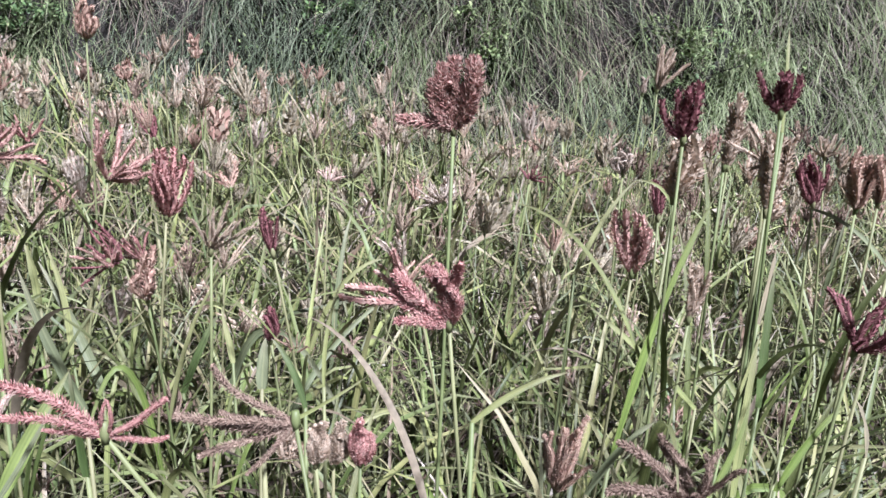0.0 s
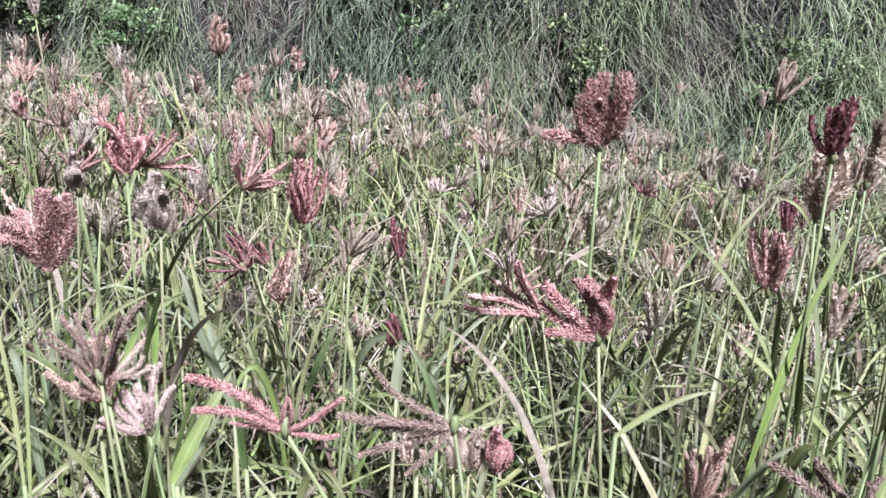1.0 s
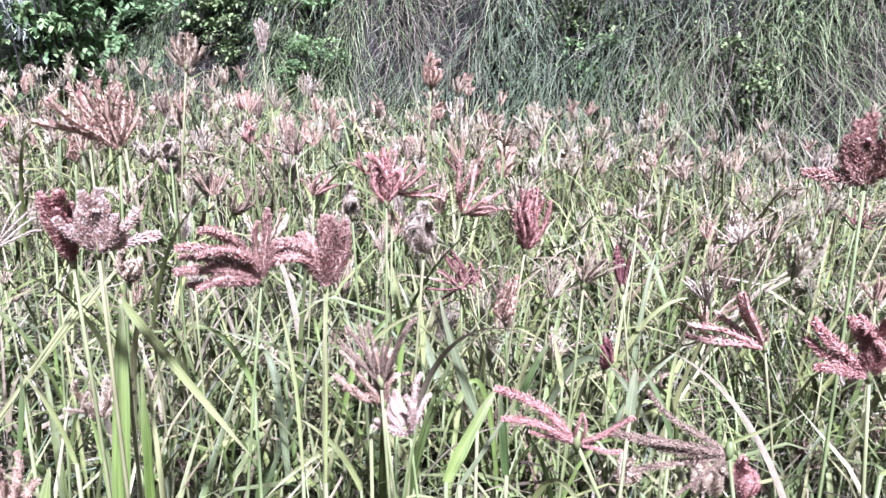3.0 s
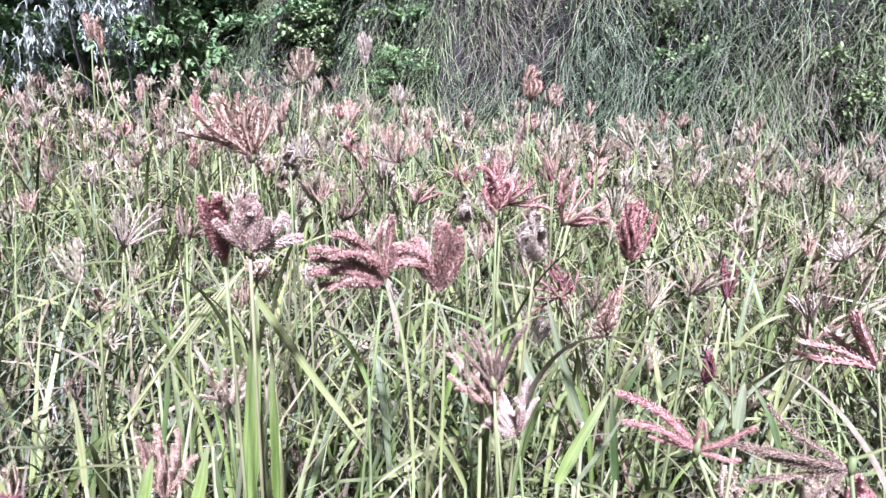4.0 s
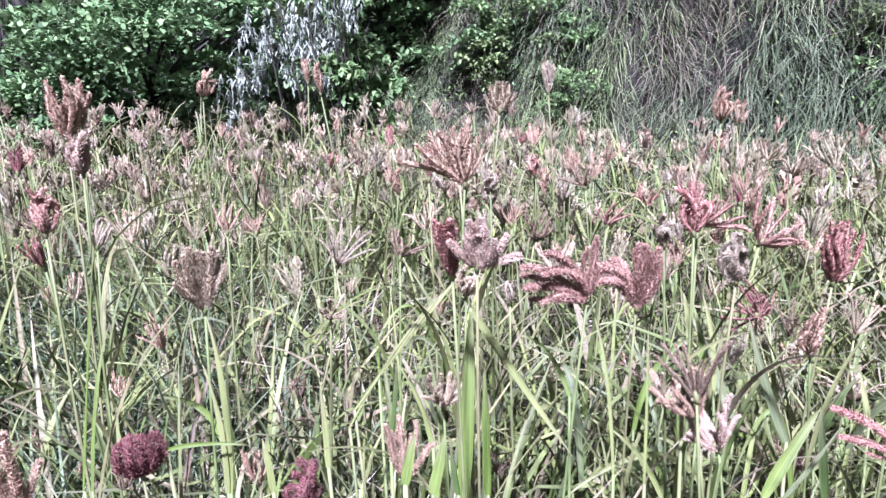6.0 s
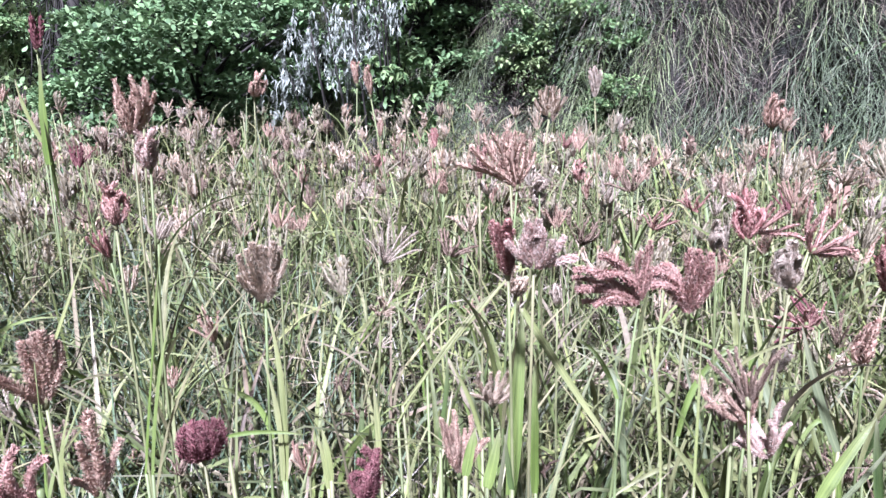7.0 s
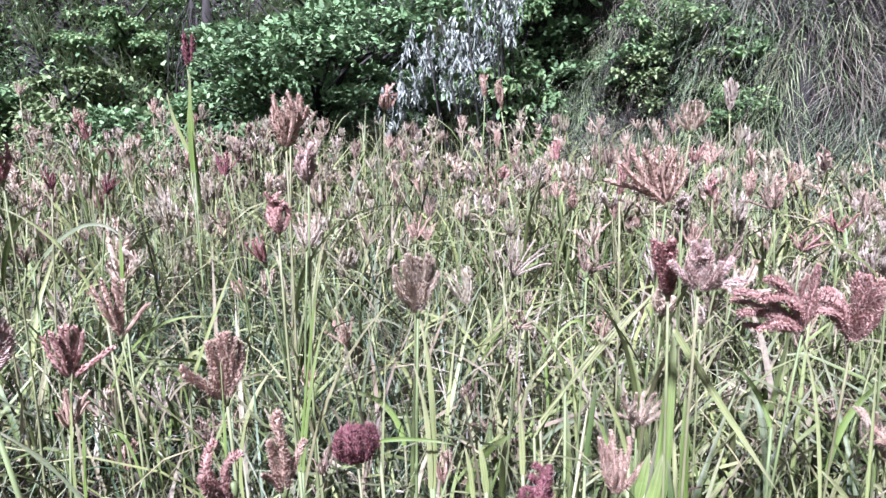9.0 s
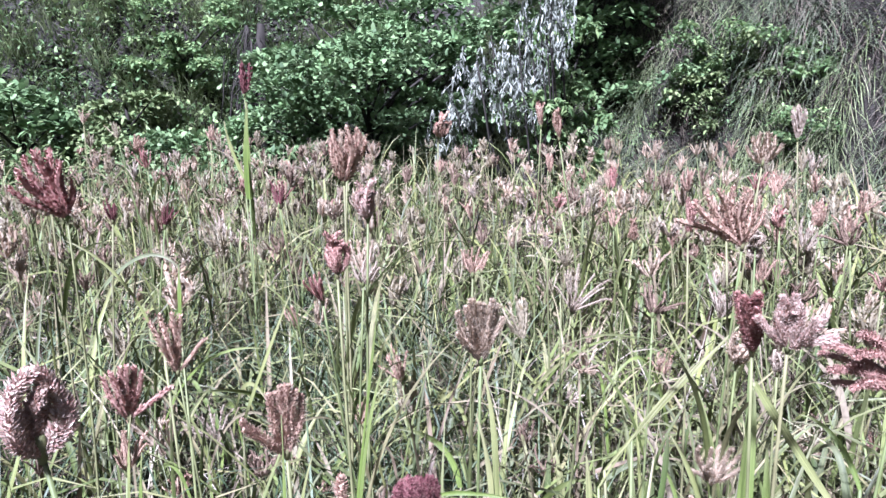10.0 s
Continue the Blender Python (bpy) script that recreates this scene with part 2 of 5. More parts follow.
def land(x, y):
    """Height of the ground: a gently tilted terrace, then a steep grassy bank that eases off to the left."""
    x, y = np.asarray(x, float), np.asarray(y, float)
    plane = -0.073 * np.clip(x, -10, 10) + 0.065 * np.clip(y, -8, 8)
    d = beyond(BANK_FOOT, x, y)
    wide = 1.5 + 2.0 * np.clip((-5.8 - x) / 2.5, 0, 1)
    k = np.clip(d / wide, 0, 1)
    rise = 2.9 * k * k * (3 - 2 * k) + 0.22 * np.clip(d - wide, 0, 40)
    rough = 0.03 * np.sin(5.1 * x + 1.3 * y) * np.sin(4.3 * y - 0.7 * x) + 0.12 * k * np.sin(2.3 * x + 1.0) * np.sin(1.7 * y + 2.1 * x) + 0.10 * np.clip(3 * k, 0, 1) * np.sin(5.3 * x + 2.0 * np.sin(3.1 * y)) * np.sin(6.1 * y + 1.1 * x)
    return plane + rise + rough - 0.28 * hollowed(x, y)


# ---- mesh helpers ----
def mesh_from(name, verts, faces, material, smooth=True, uv=None):
    me = bpy.data.meshes.new(name)
    me.from_pydata([tuple(v) for v in np.asarray(verts, float).tolist()], [], [tuple(f) for f in (faces.tolist() if isinstance(faces, np.ndarray) else faces)])
    me.materials.append(material)
    if smooth:
        me.polygons.foreach_set("use_smooth", [True] * len(me.polygons))
    if uv is not None:
        corner = np.empty(len(me.loops), int)
        me.loops.foreach_get("vertex_index", corner)
        me.uv_layers.new(name="blade").data.foreach_set("uv", np.asarray(uv, float)[corner].ravel())
    me.update()
    return me


def blade_uv(n, seg):
    """Across and along each of n folded blades of seg lengths."""
    across, along = np.tile([0.0, 0.5, 1.0], seg + 1), np.repeat(np.linspace(0, 1, seg + 1), 3)
    return np.tile(np.stack([across, along], 1), (n, 1))


def part(name, mesh, parent, label="", matrix=None):
    ob = new(name, mesh)
    ob.parent = parent
    if matrix is not None:
        ob.matrix_basis = matrix
    if label:
        tagged(ob, label)
    return ob


def strips(base, azimuth, length, width, lean, bend, seg, fold=0.25, twist=0.0, flat=False):
    """Many blades at once: each a folded, tapering strip of seg lengths that starts leaning and bends over. All angles in radians."""
    n = len(base)
    lean, bend, length, width, azimuth = (np.broadcast_to(np.asarray(v, float), (n,)) for v in (lean, bend, length, width, azimuth))
    s = np.linspace(0, 1, seg + 1)
    ang = lean[:, None] + bend[:, None] * s[None] ** 1.5
    step = (length / seg)[:, None]
    out = np.concatenate([np.zeros((n, 1)), np.cumsum(np.sin(ang[:, :-1]) * step, 1)], 1)
    up = np.concatenate([np.zeros((n, 1)), np.cumsum(np.cos(ang[:, :-1]) * step, 1)], 1)
    ca, sa = np.cos(azimuth)[:, None], np.sin(azimuth)[:, None]
    mid = np.stack([base[:, None, 0] + out * ca, base[:, None, 1] + out * sa, base[:, None, 2] + up], -1)
    shape = np.minimum(1.0, 0.55 + 2.2 * s) * (1 - s**2.6) + 0.02
    half = 0.5 * width[:, None] * shape[None]
    turn = np.asarray(twist) * np.ones(n)
    roll = turn[:, None] * s[None]
    side = np.stack([-sa * np.cos(roll), ca * np.cos(roll), np.sin(roll)], -1)
    norm = np.stack([-np.cos(ang) * ca, -np.cos(ang) * sa, np.sin(ang)], -1)
    left = mid + side * half[..., None] + norm * (half * fold)[..., None]
    right = mid - side * half[..., None] + norm * (half * fold)[..., None]
    if flat:
        row = np.arange(seg)[None, :, None] * 2 + np.arange(n)[:, None, None] * 2 * (seg + 1)
        return np.stack([left, right], 2).reshape(-1, 3), (row + np.array([0, 1, 3, 2])).reshape(-1, 4)
    verts = np.stack([left, mid, right], 2).reshape(-1, 3)
    row = np.arange(seg)[None, :, None] * 3 + np.arange(n)[:, None, None] * 3 * (seg + 1)
    a = np.concatenate([row + np.array([0, 1, 4, 3]), row + np.array([1, 2, 5, 4])], 1).reshape(-1, 4)
    return verts, a


def tube(points, radii, sides=6):
    """A tapering tube along points."""
    pts = [Vector(p) for p in points]
    verts, faces = [], []
    for i, p in enumerate(pts):
        t = (pts[min(i + 1, len(pts) - 1)] - pts[max(i - 1, 0)]).normalized()
        u = t.orthogonal().normalized() if abs(t.z) < 0.9 else t.cross(Vector((0, 1, 0))).normalized()
        v = t.cross(u)
        for k in range(sides):
            a = 2 * math.pi * k / sides
            verts.append(p + (u * math.cos(a) + v * math.sin(a)) * radii[i])
    for i in range(len(pts) - 1):
        for k in range(sides):
            j = (k + 1) % sides
            faces.append((i * sides + k, i * sides + j, (i + 1) * sides + j, (i + 1) * sides + k))
    faces.append(tuple(range(sides))[::-1])
    faces.append(tuple((len(pts) - 1) * sides + k for k in range(sides)))
    return np.array([tuple(v) for v in verts]), faces


def joined(pieces):
    verts, faces, at = [], [], 0
    for v, f in pieces:
        verts.append(np.asarray(v, float))
        faces += [tuple(int(i) + at for i in face) for face in f]
        at += len(v)
    return np.concatenate(verts), faces


# ---- ground ----
def build_ground():
    fine = np.arange(-11, 7.01, 0.25)
    xs = np.concatenate([[-400, -120, -60, -35, -22, -15], fine, [10, 15, 25, 45, 100, 400]])
    ys = np.concatenate([[-400, -100, -40, -20, -12, -8], np.arange(-6, 10.01, 0.25), [12, 16, 24, 40, 60, 120, 400]])
    gx, gy = np.meshgrid(xs, ys)
    verts = np.stack([gx, gy, land(gx, gy)], -1).reshape(-1, 3)
    w = len(xs)
    i, j = np.meshgrid(np.arange(w - 1), np.arange(len(ys) - 1))
    a = (j * w + i).ravel()
    faces = np.stack([a, a + 1, a + 1 + w, a + w], 1)
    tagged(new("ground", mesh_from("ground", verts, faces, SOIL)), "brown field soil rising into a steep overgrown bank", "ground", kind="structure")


build_ground()


# ---- finger millet ----
def finger_shape(curl, detail, seed, length=1.0, width=0.15, late=1.5):
    """One spike of the ear along +z, bending towards -x by curl degrees, most of it late: a thin core set with rows of overlapping spikelets."""
    r = np.random.RandomState(seed)
    n, sides, rows, each = ((4, 3, 3, 3), (6, 4, 4, 7), (9, 5, 7, 21), (14, 6, 12, 40))[detail]
    wobble, sway = r.uniform(2, 6, 2), r.uniform(0, 6, 2)

    def course(s):
        fine = np.linspace(0, 1, 41)
        bend = np.radians(curl) * fine**late
        x = np.interp(s, fine, -np.concatenate([[0], np.cumsum(np.sin(bend[:-1]))]) / 40 * length)
        z = np.interp(s, fine, np.concatenate([[0], np.cumsum(np.cos(bend[:-1]))]) / 40 * length)
        ang = np.radians(curl) * s**late
        mid = np.stack([x + 0.05 * np.sin(s * wobble[0] + sway[0]) * s, 0.07 * np.sin(s * wobble[1] + sway[1]) * s, z], -1)
        u = np.stack([np.cos(ang), 0 * ang, np.sin(ang)], -1)
        t = np.stack([-np.sin(ang), 0 * ang, np.cos(ang)], -1)
        thick = np.minimum(1, 0.35 + 3.5 * s) * np.sqrt(1 - 0.8 * s**6) * (1 + 0.10 * np.sin(s * 13 + seed))
        return mid, u, t, thick

    s = np.linspace(0, 1, n)
    mid, u, t, thick = course(s)
    a = np.arange(sides)[None] * 2 * math.pi / sides
    rad = 0.5 * width * thick * 0.62
    verts = mid[:, None] + rad[:, None, None] * (np.cos(a)[..., None] * u[:, None] + np.sin(a)[..., None] * np.array([0, 1.0, 0]))
    verts = verts.reshape(-1, 3)
    faces = []
    for i in range(n - 1):
        for k in range(sides):
            j = (k + 1) % sides
            faces.append((i * sides + k, i * sides + j, (i + 1) * sides + j, (i + 1) * sides + k))
    faces.append(tuple((n - 1) * sides + k for k in range(sides)))
    # spikelets: keeled scales, each row set off against the next
    at = (np.arange(each)[None] + 0.5 * (np.arange(rows)[:, None] % 2) + r.uniform(-0.25, 0.25, (rows, each))) / each
    at = np.clip(at, 0.02, 0.97).ravel()
    b = np.repeat(np.arange(rows) * 2 * math.pi / rows, each) + r.normal(0, 0.18, rows * each)
    keep = r.rand(len(at)) > 0.06
    at, b = at[keep], b[keep]
    c = len(at)
    mid, u, t, thick = course(at)
    way = np.cos(b)[:, None] * u + np.sin(b)[:, None] * np.array([0, 1.0, 0])
    cross = np.cross(t, way)
    big = (1.0, 0.72, 0.36, 0.22)[detail] * max(width, 0.085) * r.uniform(0.75, 1.3, (c, 1))
    out = 0.5 * max(width, 0.065) * thick[:, None]
    root = mid + way * out * 0.5
    tip = root + t * big * (1.2 if detail > 1 else 1.4) + way * out * r.uniform(0.45, 1.1, (c, 1)) + cross * r.normal(0, 0.15, (c, 1)) * big
    middle = 0.55 * root + 0.45 * tip
    left, right = middle - cross * big * 0.42, middle + cross * big * 0.42
    start = len(verts)
    if detail == 3:
        # the nearest ears carry small plump grains, three-sided and standing off the core
        left, right = root - cross * big * 0.5, root + cross * big * 0.5
        keel = middle + way * big * 0.45
        verts = np.concatenate([verts, np.stack([left, keel, right, tip], 1).reshape(-1, 3)])
        for k in range(c):
            q = start + 4 * k
            faces += [(q, q + 2, q + 1), (q, q + 1, q + 3), (q + 1, q + 2, q + 3)]
    else:
        verts = np.concatenate([verts, np.stack([root, left, tip, right], 1).reshape(-1, 3)])
        faces += [(start + 4 * k, start + 4 * k + 3, start + 4 * k + 2, start + 4 * k + 1) for k in range(c)]
    return verts, faces


# style: number of fingers, spread at the base, curl, fingers' length to the ear's width, thickness
STYLES = {
    "fist": (15, 50, 150, 0.98, 0.17),
    "open": (14, 30, -6, 0.95, 0.10),
    "fan": (17, 42, 30, 0.86, 0.135),
    "close": (10, 17, 14, 1.15, 0.135),
    "claw": (11, 46, 62, 0.85, 0.115),
    "sprawl": (11, 44, 0, 0.85, 0.085),
    "thin": (12, 34, -26, 0.85, 0.05),
}
CURLS = {"fist": (45, 100, 170), "open": (-20, 20, 45), "fan": (10, 35, 65), "close": (4, 22, 40), "claw": (-35, 25, 75), "thin": (-35, -20, 5), "sprawl": (-45, 10, 55)}
FINGERS, FAR_EARS = {}, {}
EAR_WORDS = {"pink": "dusky pink", "dark": "dark wine-red", "wine": "wine-red", "rose": "dusty rose", "tan": "straw-tan", "pale": "bleached whitish", "mauve": "pale mauve", "beige": "faded beige", "brown": "withered brown"}
STYLE_WORDS = {"fist": "closed fist-like ear", "open": "ear of spread fingers", "fan": "broad fan-shaped ear", "close": "narrow upright ear", "claw": "sprawling claw-like ear", "thin": "thin-fingered ragged ear", "sprawl": "flopped wide-spread ear"}


def finger_mesh(style, colour, k, detail):
    key = (style, colour, k, detail)
    if key not in FINGERS:
        v, f = finger_shape(CURLS[style][k], detail, 11 * k + len(style), 1.0, STYLES[style][4], 2.0 if style == "fist" else 1.4)
        FINGERS[key] = mesh_from("finger", v, f, EARS[colour], smooth=False)
    return FINGERS[key]


def bent_finger(colour, curl, width, detail):
    """A spike of a given bend and thickness, for ears built finger by finger."""
    key = (colour, curl, width, detail)
    if key not in FINGERS:
        v, f = finger_shape(curl, detail, int(abs(curl)) + 3, 1.0, width, 1.6)
        FINGERS[key] = mesh_from("finger", v, f, EARS[colour], smooth=False)
    return FINGERS[key]


def finger_poses(style, size, r):
    n, spread, _, long_, _ = STYLES[style]
    out = []
    for i in range(n):
        inner = i >= n - (4 if n > 10 else 3) and style not in ("claw", "sprawl")
        az = 360 * i / n * (2.3 if inner else 1) + r.uniform(-24, 24)
        sp = spread * r.uniform(0.1, 1.15) if style in ("fan", "fist") else (spread * (0.35 if inner else 1.0)) * r.uniform(0.6, 1.25)
        ln = size * long_ * (r.uniform(0.45, 1.2) if style == "sprawl" else r.uniform(0.62, 1.15))
        if inner and style == "fist":
            ln *= 0.75
        m = Euler((0, 0, radians(az))).to_matrix().to_4x4() @ Euler((0, radians(sp), 0)).to_matrix().to_4x4()
        m = m @ Euler((0, 0, radians(r.uniform(-30, 30)))).to_matrix().to_4x4() @ Matrix.Diagonal((ln * r.uniform(0.85, 1.15), ln, ln, 1))
        out.append((min(2, int(2.6 * sp / spread)) if style in ("fan", "fist") else int(r.randint(3)), m))
    return out


def far_ear(style, colour, k, detail=0):
    """A whole ear in one mesh, 1 wide, for plants deep in the field."""
    key = (style, colour, k, detail)
    if key not in FAR_EARS:
        r = np.random.RandomState(100 + 7 * k + len(style))
        pieces = []
        for c, m in finger_poses(style, 1.0, r):
            v, f = finger_shape(CURLS[style][c], detail, 5 * c + k, 1.0, STYLES[style][4])
            m = np.array(m)
            pieces.append((v @ m[:3, :3].T + m[:3, 3], f))
        v, f = joined(pieces)
        FAR_EARS[key] = mesh_from("ear", v, f, EARS[colour], smooth=False)
    return FAR_EARS[key]


LEAVES = []
for k in range(9):
    lr = np.random.RandomState(50 + k)
    v, f = strips(np.zeros((1, 3)), 0, 1.0, 0.024 + 0.016 * lr.rand(), radians(lr.uniform(8, 30)), radians(lr.uniform(25, 150)), 14, 0.3, lr.uniform(-0.9, 0.9))
    LEAVES.append(mesh_from("leaf", v, f, DRY if k == 3 else LEAF, uv=blade_uv(1, 14)))


def culm_mesh(foot, top, bow, radius, sides=6):
    foot, top = Vector(foot), Vector(top)
    pts, rad = [], []
    for i in range(9):
        s = i / 8
        p = foot.lerp(top, s) + Vector(bow) * (math.sin(math.pi * s) * (top - foot).length)
        pts.append(p)
        rad.append(radius * (1.25 - 0.5 * s) * (1.25 if i in (2, 4) else 1.0))
    v, f = tube(pts, rad, sides)
    return mesh_from("culm", v, f, CULM), pts


def millet(x, y, z, style, colour, size, lean=None, leaves=5, near=True, fingers=(), width=0.2):
    """One finger millet plant whose ear has its middle at x, y, z. fingers, where given one by one with z at their root: the tilt
    (to the right as seen from the path), the turn round the stalk, the length and the bend inwards."""
    r = np.random.RandomState(int(abs(x * 7919 + y * 104729 + z * 1299721)) % 2**31)
    long_ = STYLES[style][3]
    half = size * (0.42 if style in ("open", "close", "thin") else 0.28)
    if lean is None:
        tilt = r.uniform(0.25, 0.8) if style == "claw" else r.uniform(0.9, 1.6) if style == "sprawl" else r.uniform(0, 0.28)
        way = r.uniform(0, 2 * math.pi)
        lean = (tilt * math.cos(way), tilt * math.sin(way))
    axis = Vector((lean[0], lean[1], 1)).normalized()
    neck = Vector((x, y, z)) - axis * (0 if fingers else half)
    fx, fy = x - lean[0] * 0.25 + r.uniform(-0.07, 0.07), y - lean[1] * 0.25 + r.uniform(-0.05, 0.08)
    ground = float(land(fx, fy))
    plant = tagged(new("finger_millet"), EAR_WORDS[colour] + " " + STYLE_WORDS[style] + " on a pale green stalk", "millet plant", "finger millet plants in the field")
    plant.location = (fx, fy, ground)
    bow = (r.uniform(-0.03, 0.03), r.uniform(-0.03, 0.03), 0)
    me, pts = culm_mesh((0, 0, -0.02), neck - plant.location, bow, 0.0024 if near else 0.0022, 6 if near else 4)
    part("culm", me, plant)
    stand = Matrix.Translation(neck - plant.location) @ (Matrix() if fingers else axis.to_track_quat("Z", "X").to_matrix().to_4x4())
    v, f = tube([(0, 0, -0.006), (0, 0, 0.003), (0, 0, 0.012)], [0.0025, 0.0042, 0.003], 6)
    head = part("ear", mesh_from("ear_node", v, f, CULM), plant, EAR_WORDS[colour] + " grain ear", stand)
    away = math.hypot(x + 0.2, y + 0.1)
    fine = 1 if not near or away > 2.0 else 3 if away < 0.95 else 2
    across = math.degrees(math.atan2(-(x + 0.15), y + 0.15))
    for tilt, turn, long_, curl in fingers:
        m = Euler((0, 0, radians(across + turn + (0 if tilt > 0 else 180)))).to_matrix().to_4x4() @ Euler((0, radians(abs(tilt)), 0)).to_matrix().to_4x4()
        m = m @ Euler((0, 0, radians(r.uniform(-15, 15)))).to_matrix().to_4x4() @ Matrix.Diagonal((long_, long_, long_, 1))
        part("finger", bent_finger(colour, curl, width, fine), head, "", m)
    for c, m in () if fingers else finger_poses(style, size, r):
        part("finger", finger_mesh(style, colour, c, fine), head, "", m)
    for i in range(leaves):
        s = r.uniform(0.15, 0.82)
        p = pts[min(7, int(s * 8))]
        ln = r.uniform(0.22, 0.40)
        m = Matrix.Translation(p) @ Euler((0, 0, r.uniform(0, 6.28))).to_matrix().to_4x4() @ Matrix.Diagonal((ln, ln * r.uniform(0.7, 1.1), ln, 1))
        part("leaf", LEAVES[int(r.randint(len(LEAVES)))], plant, "", m)
    return plant


# the ears nearest the path, finger by finger
millet(0.004, 0.712, 1.255, "fist", "pink", 0.07, leaves=2, width=0.22, fingers=[(-9, 0, 0.07, 12), (-24, 15, 0.066, 35), (24, 8, 0.073, 25), (34, -12, 0.07, 45), (-70, 0, 0.058, -35), (10, 90, 0.05, 60), (4, -90, 0.05, 80), (-50, 20, 0.055, 60), (-36, -30, 0.058, 70)])
millet(0.254, 0.787, 1.247, "fan", "dark", 0.066, leaves=3, width=0.2, fingers=[(20, 0, 0.062, 25), (-4, 0, 0.058, 15), (-26, 10, 0.052, 30), (-52, 0, 0.05, 45), (6, 90, 0.052, 30), (8, -90, 0.056, 25), (-15, -40, 0.052, 30)])
millet(0.358, 0.796, 1.280, "fan", "dark", 0.066, leaves=3, width=0.2, fingers=[(-42, 0, 0.05, 15), (-24, 20, 0.046, 60), (14, 0, 0.045, 60), (38, 0, 0.047, 70), (5, 90, 0.044, 50), (-8, -90, 0.046, 90), (-60, -20, 0.042, 60)])
millet(-0.029, 0.970, 0.968, "claw", "pink", 0.09, leaves=3, width=0.13, fingers=[(-30, 0, 0.09, -4), (-24, 20, 0.095, -10), (-38, -15, 0.085, 5), (-70, 0, 0.11, -20), (-80, 15, 0.115, -10), (-92, -10, 0.09, 10), (-64, -25, 0.09, -15), (12, 0, 0.032, 30)])
millet(0.009, 0.594, 1.097, "fist", "wine", 0.07, leaves=3, width=0.16, fingers=[(4, 0, 0.062, 70), (18, 15, 0.058, 90), (30, -10, 0.052, 110), (-14, 0, 0.06, -20), (-4, -40, 0.065, 40), (10, 70, 0.055, 80), (-72, 0, 0.062, 15), (-84, 20, 0.05, 0), (-46, 0, 0.07, -10), (-58, -20, 0.065, 10)])
millet(-0.592, 0.690, 1.078, "fan", "pink", 0.12, leaves=3, width=0.145, fingers=[(-2, 0, 0.088, -6), (6, 20, 0.096, 8), (14, -15, 0.098, 14), (22, 10, 0.096, 22), (31, -10, 0.088, 35), (40, 0, 0.075, 45), (12, -60, 0.09, 20), (22, 50, 0.086, 30), (-5, 10, 0.108, -118), (-11, -15, 0.108, -132), (-18, 15, 0.10, -122), (-10, -50, 0.10, -110), (-26, 0, 0.092, -95)])
millet(-0.612, 0.575, 1.118, "claw", "pink", 0.10, leaves=3, width=0.105, fingers=[(-22, 40, 0.125, -72), (-33, 58, 0.112, -68), (-42, 18, 0.11, -60), (-57, 40, 0.115, -36), (-70, 56, 0.10, -22), (-60, 5, 0.095, -30), (-82, 30, 0.085, -6), (4, 0, 0.088, -14), (14, -12, 0.08, 8), (-8, 35, 0.074, 20), (28, 20, 0.05, 40)])
millet(-0.966, -0.026, 1.094, "close", "rose", 0.08, leaves=4, width=0.15, fingers=[(-6, 0, 0.076, 8), (5, 20, 0.078, 6), (16, 0, 0.072, 22), (27, -10, 0.067, 35), (-18, 0, 0.070, 12), (-40, 0, 0.067, -10), (-48, 15, 0.061, -6), (12, 90, 0.065, 25), (-12, -90, 0.068, 20)])
millet(-1.332, -0.092, 1.031, "fan", "pink", 0.08, leaves=4, width=0.16, fingers=[(-36, 0, 0.071, 30), (-21, 15, 0.075, 18), (-9, -10, 0.075, 8), (4, 10, 0.077, 6), (16, -10, 0.074, 18), (29, 10, 0.067, 30), (62, 0, 0.069, -8), (12, 90, 0.063, 40), (-12, -90, 0.067, 35)])
millet(-1.548, 0.044, 1.005, "close", "rose", 0.08, leaves=4, width=0.13, fingers=[(-23, 0, 0.104, -4), (-13, 10, 0.110, 2), (-2, -10, 0.110, 0), (9, 10, 0.104, 6), (40, 0, 0.076, -12), (8, 90, 0.088, 20), (-10, -90, 0.093, 20)])
millet(-0.822, -0.089, 1.070, "claw", "pink", 0.08, leaves=3, width=0.16, fingers=[(-52, 0, 0.060, 110), (-72, 20, 0.055, 80), (-30, -20, 0.050, 120), (-84, 0, 0.036, -20)])
millet(-0.808, -0.048, 1.059, "thin", "rose", 0.08, leaves=3, width=0.14, fingers=[(-14, 0, 0.060, 0), (24, 0, 0.055, -6), (2, 0, 0.080, 0), (-28, 20, 0.040, -20)])
millet(-0.780, -0.268, 1.241, "fist", "mauve", 0.08, leaves=3, width=0.19, fingers=[(-42, 0, 0.062, 120), (42, 0, 0.062, 120), (-58, 20, 0.050, 130), (58, -20, 0.050, 130), (24, 90, 0.042, 100), (-30, -60, 0.050, 110), (30, 60, 0.050, 110)])
millet(0.271, 0.845, 1.169, "fist", "tan", 0.08, leaves=3, width=0.24, fingers=[(36, 0, 0.085, 75), (26, 40, 0.075, 60), (-16, 0, 0.066, 25), (30, -40, 0.070, 70)])
millet(0.234, 0.845, 1.072, "close", "pink", 0.08, leaves=3, width=0.16, fingers=[(-29, 0, 0.080, 14), (-17, 10, 0.080, 8), (3, 0, 0.076, 18), (18, 0, 0.076, 40), (29, -20, 0.066, 50), (6, 90, 0.060, 30)])
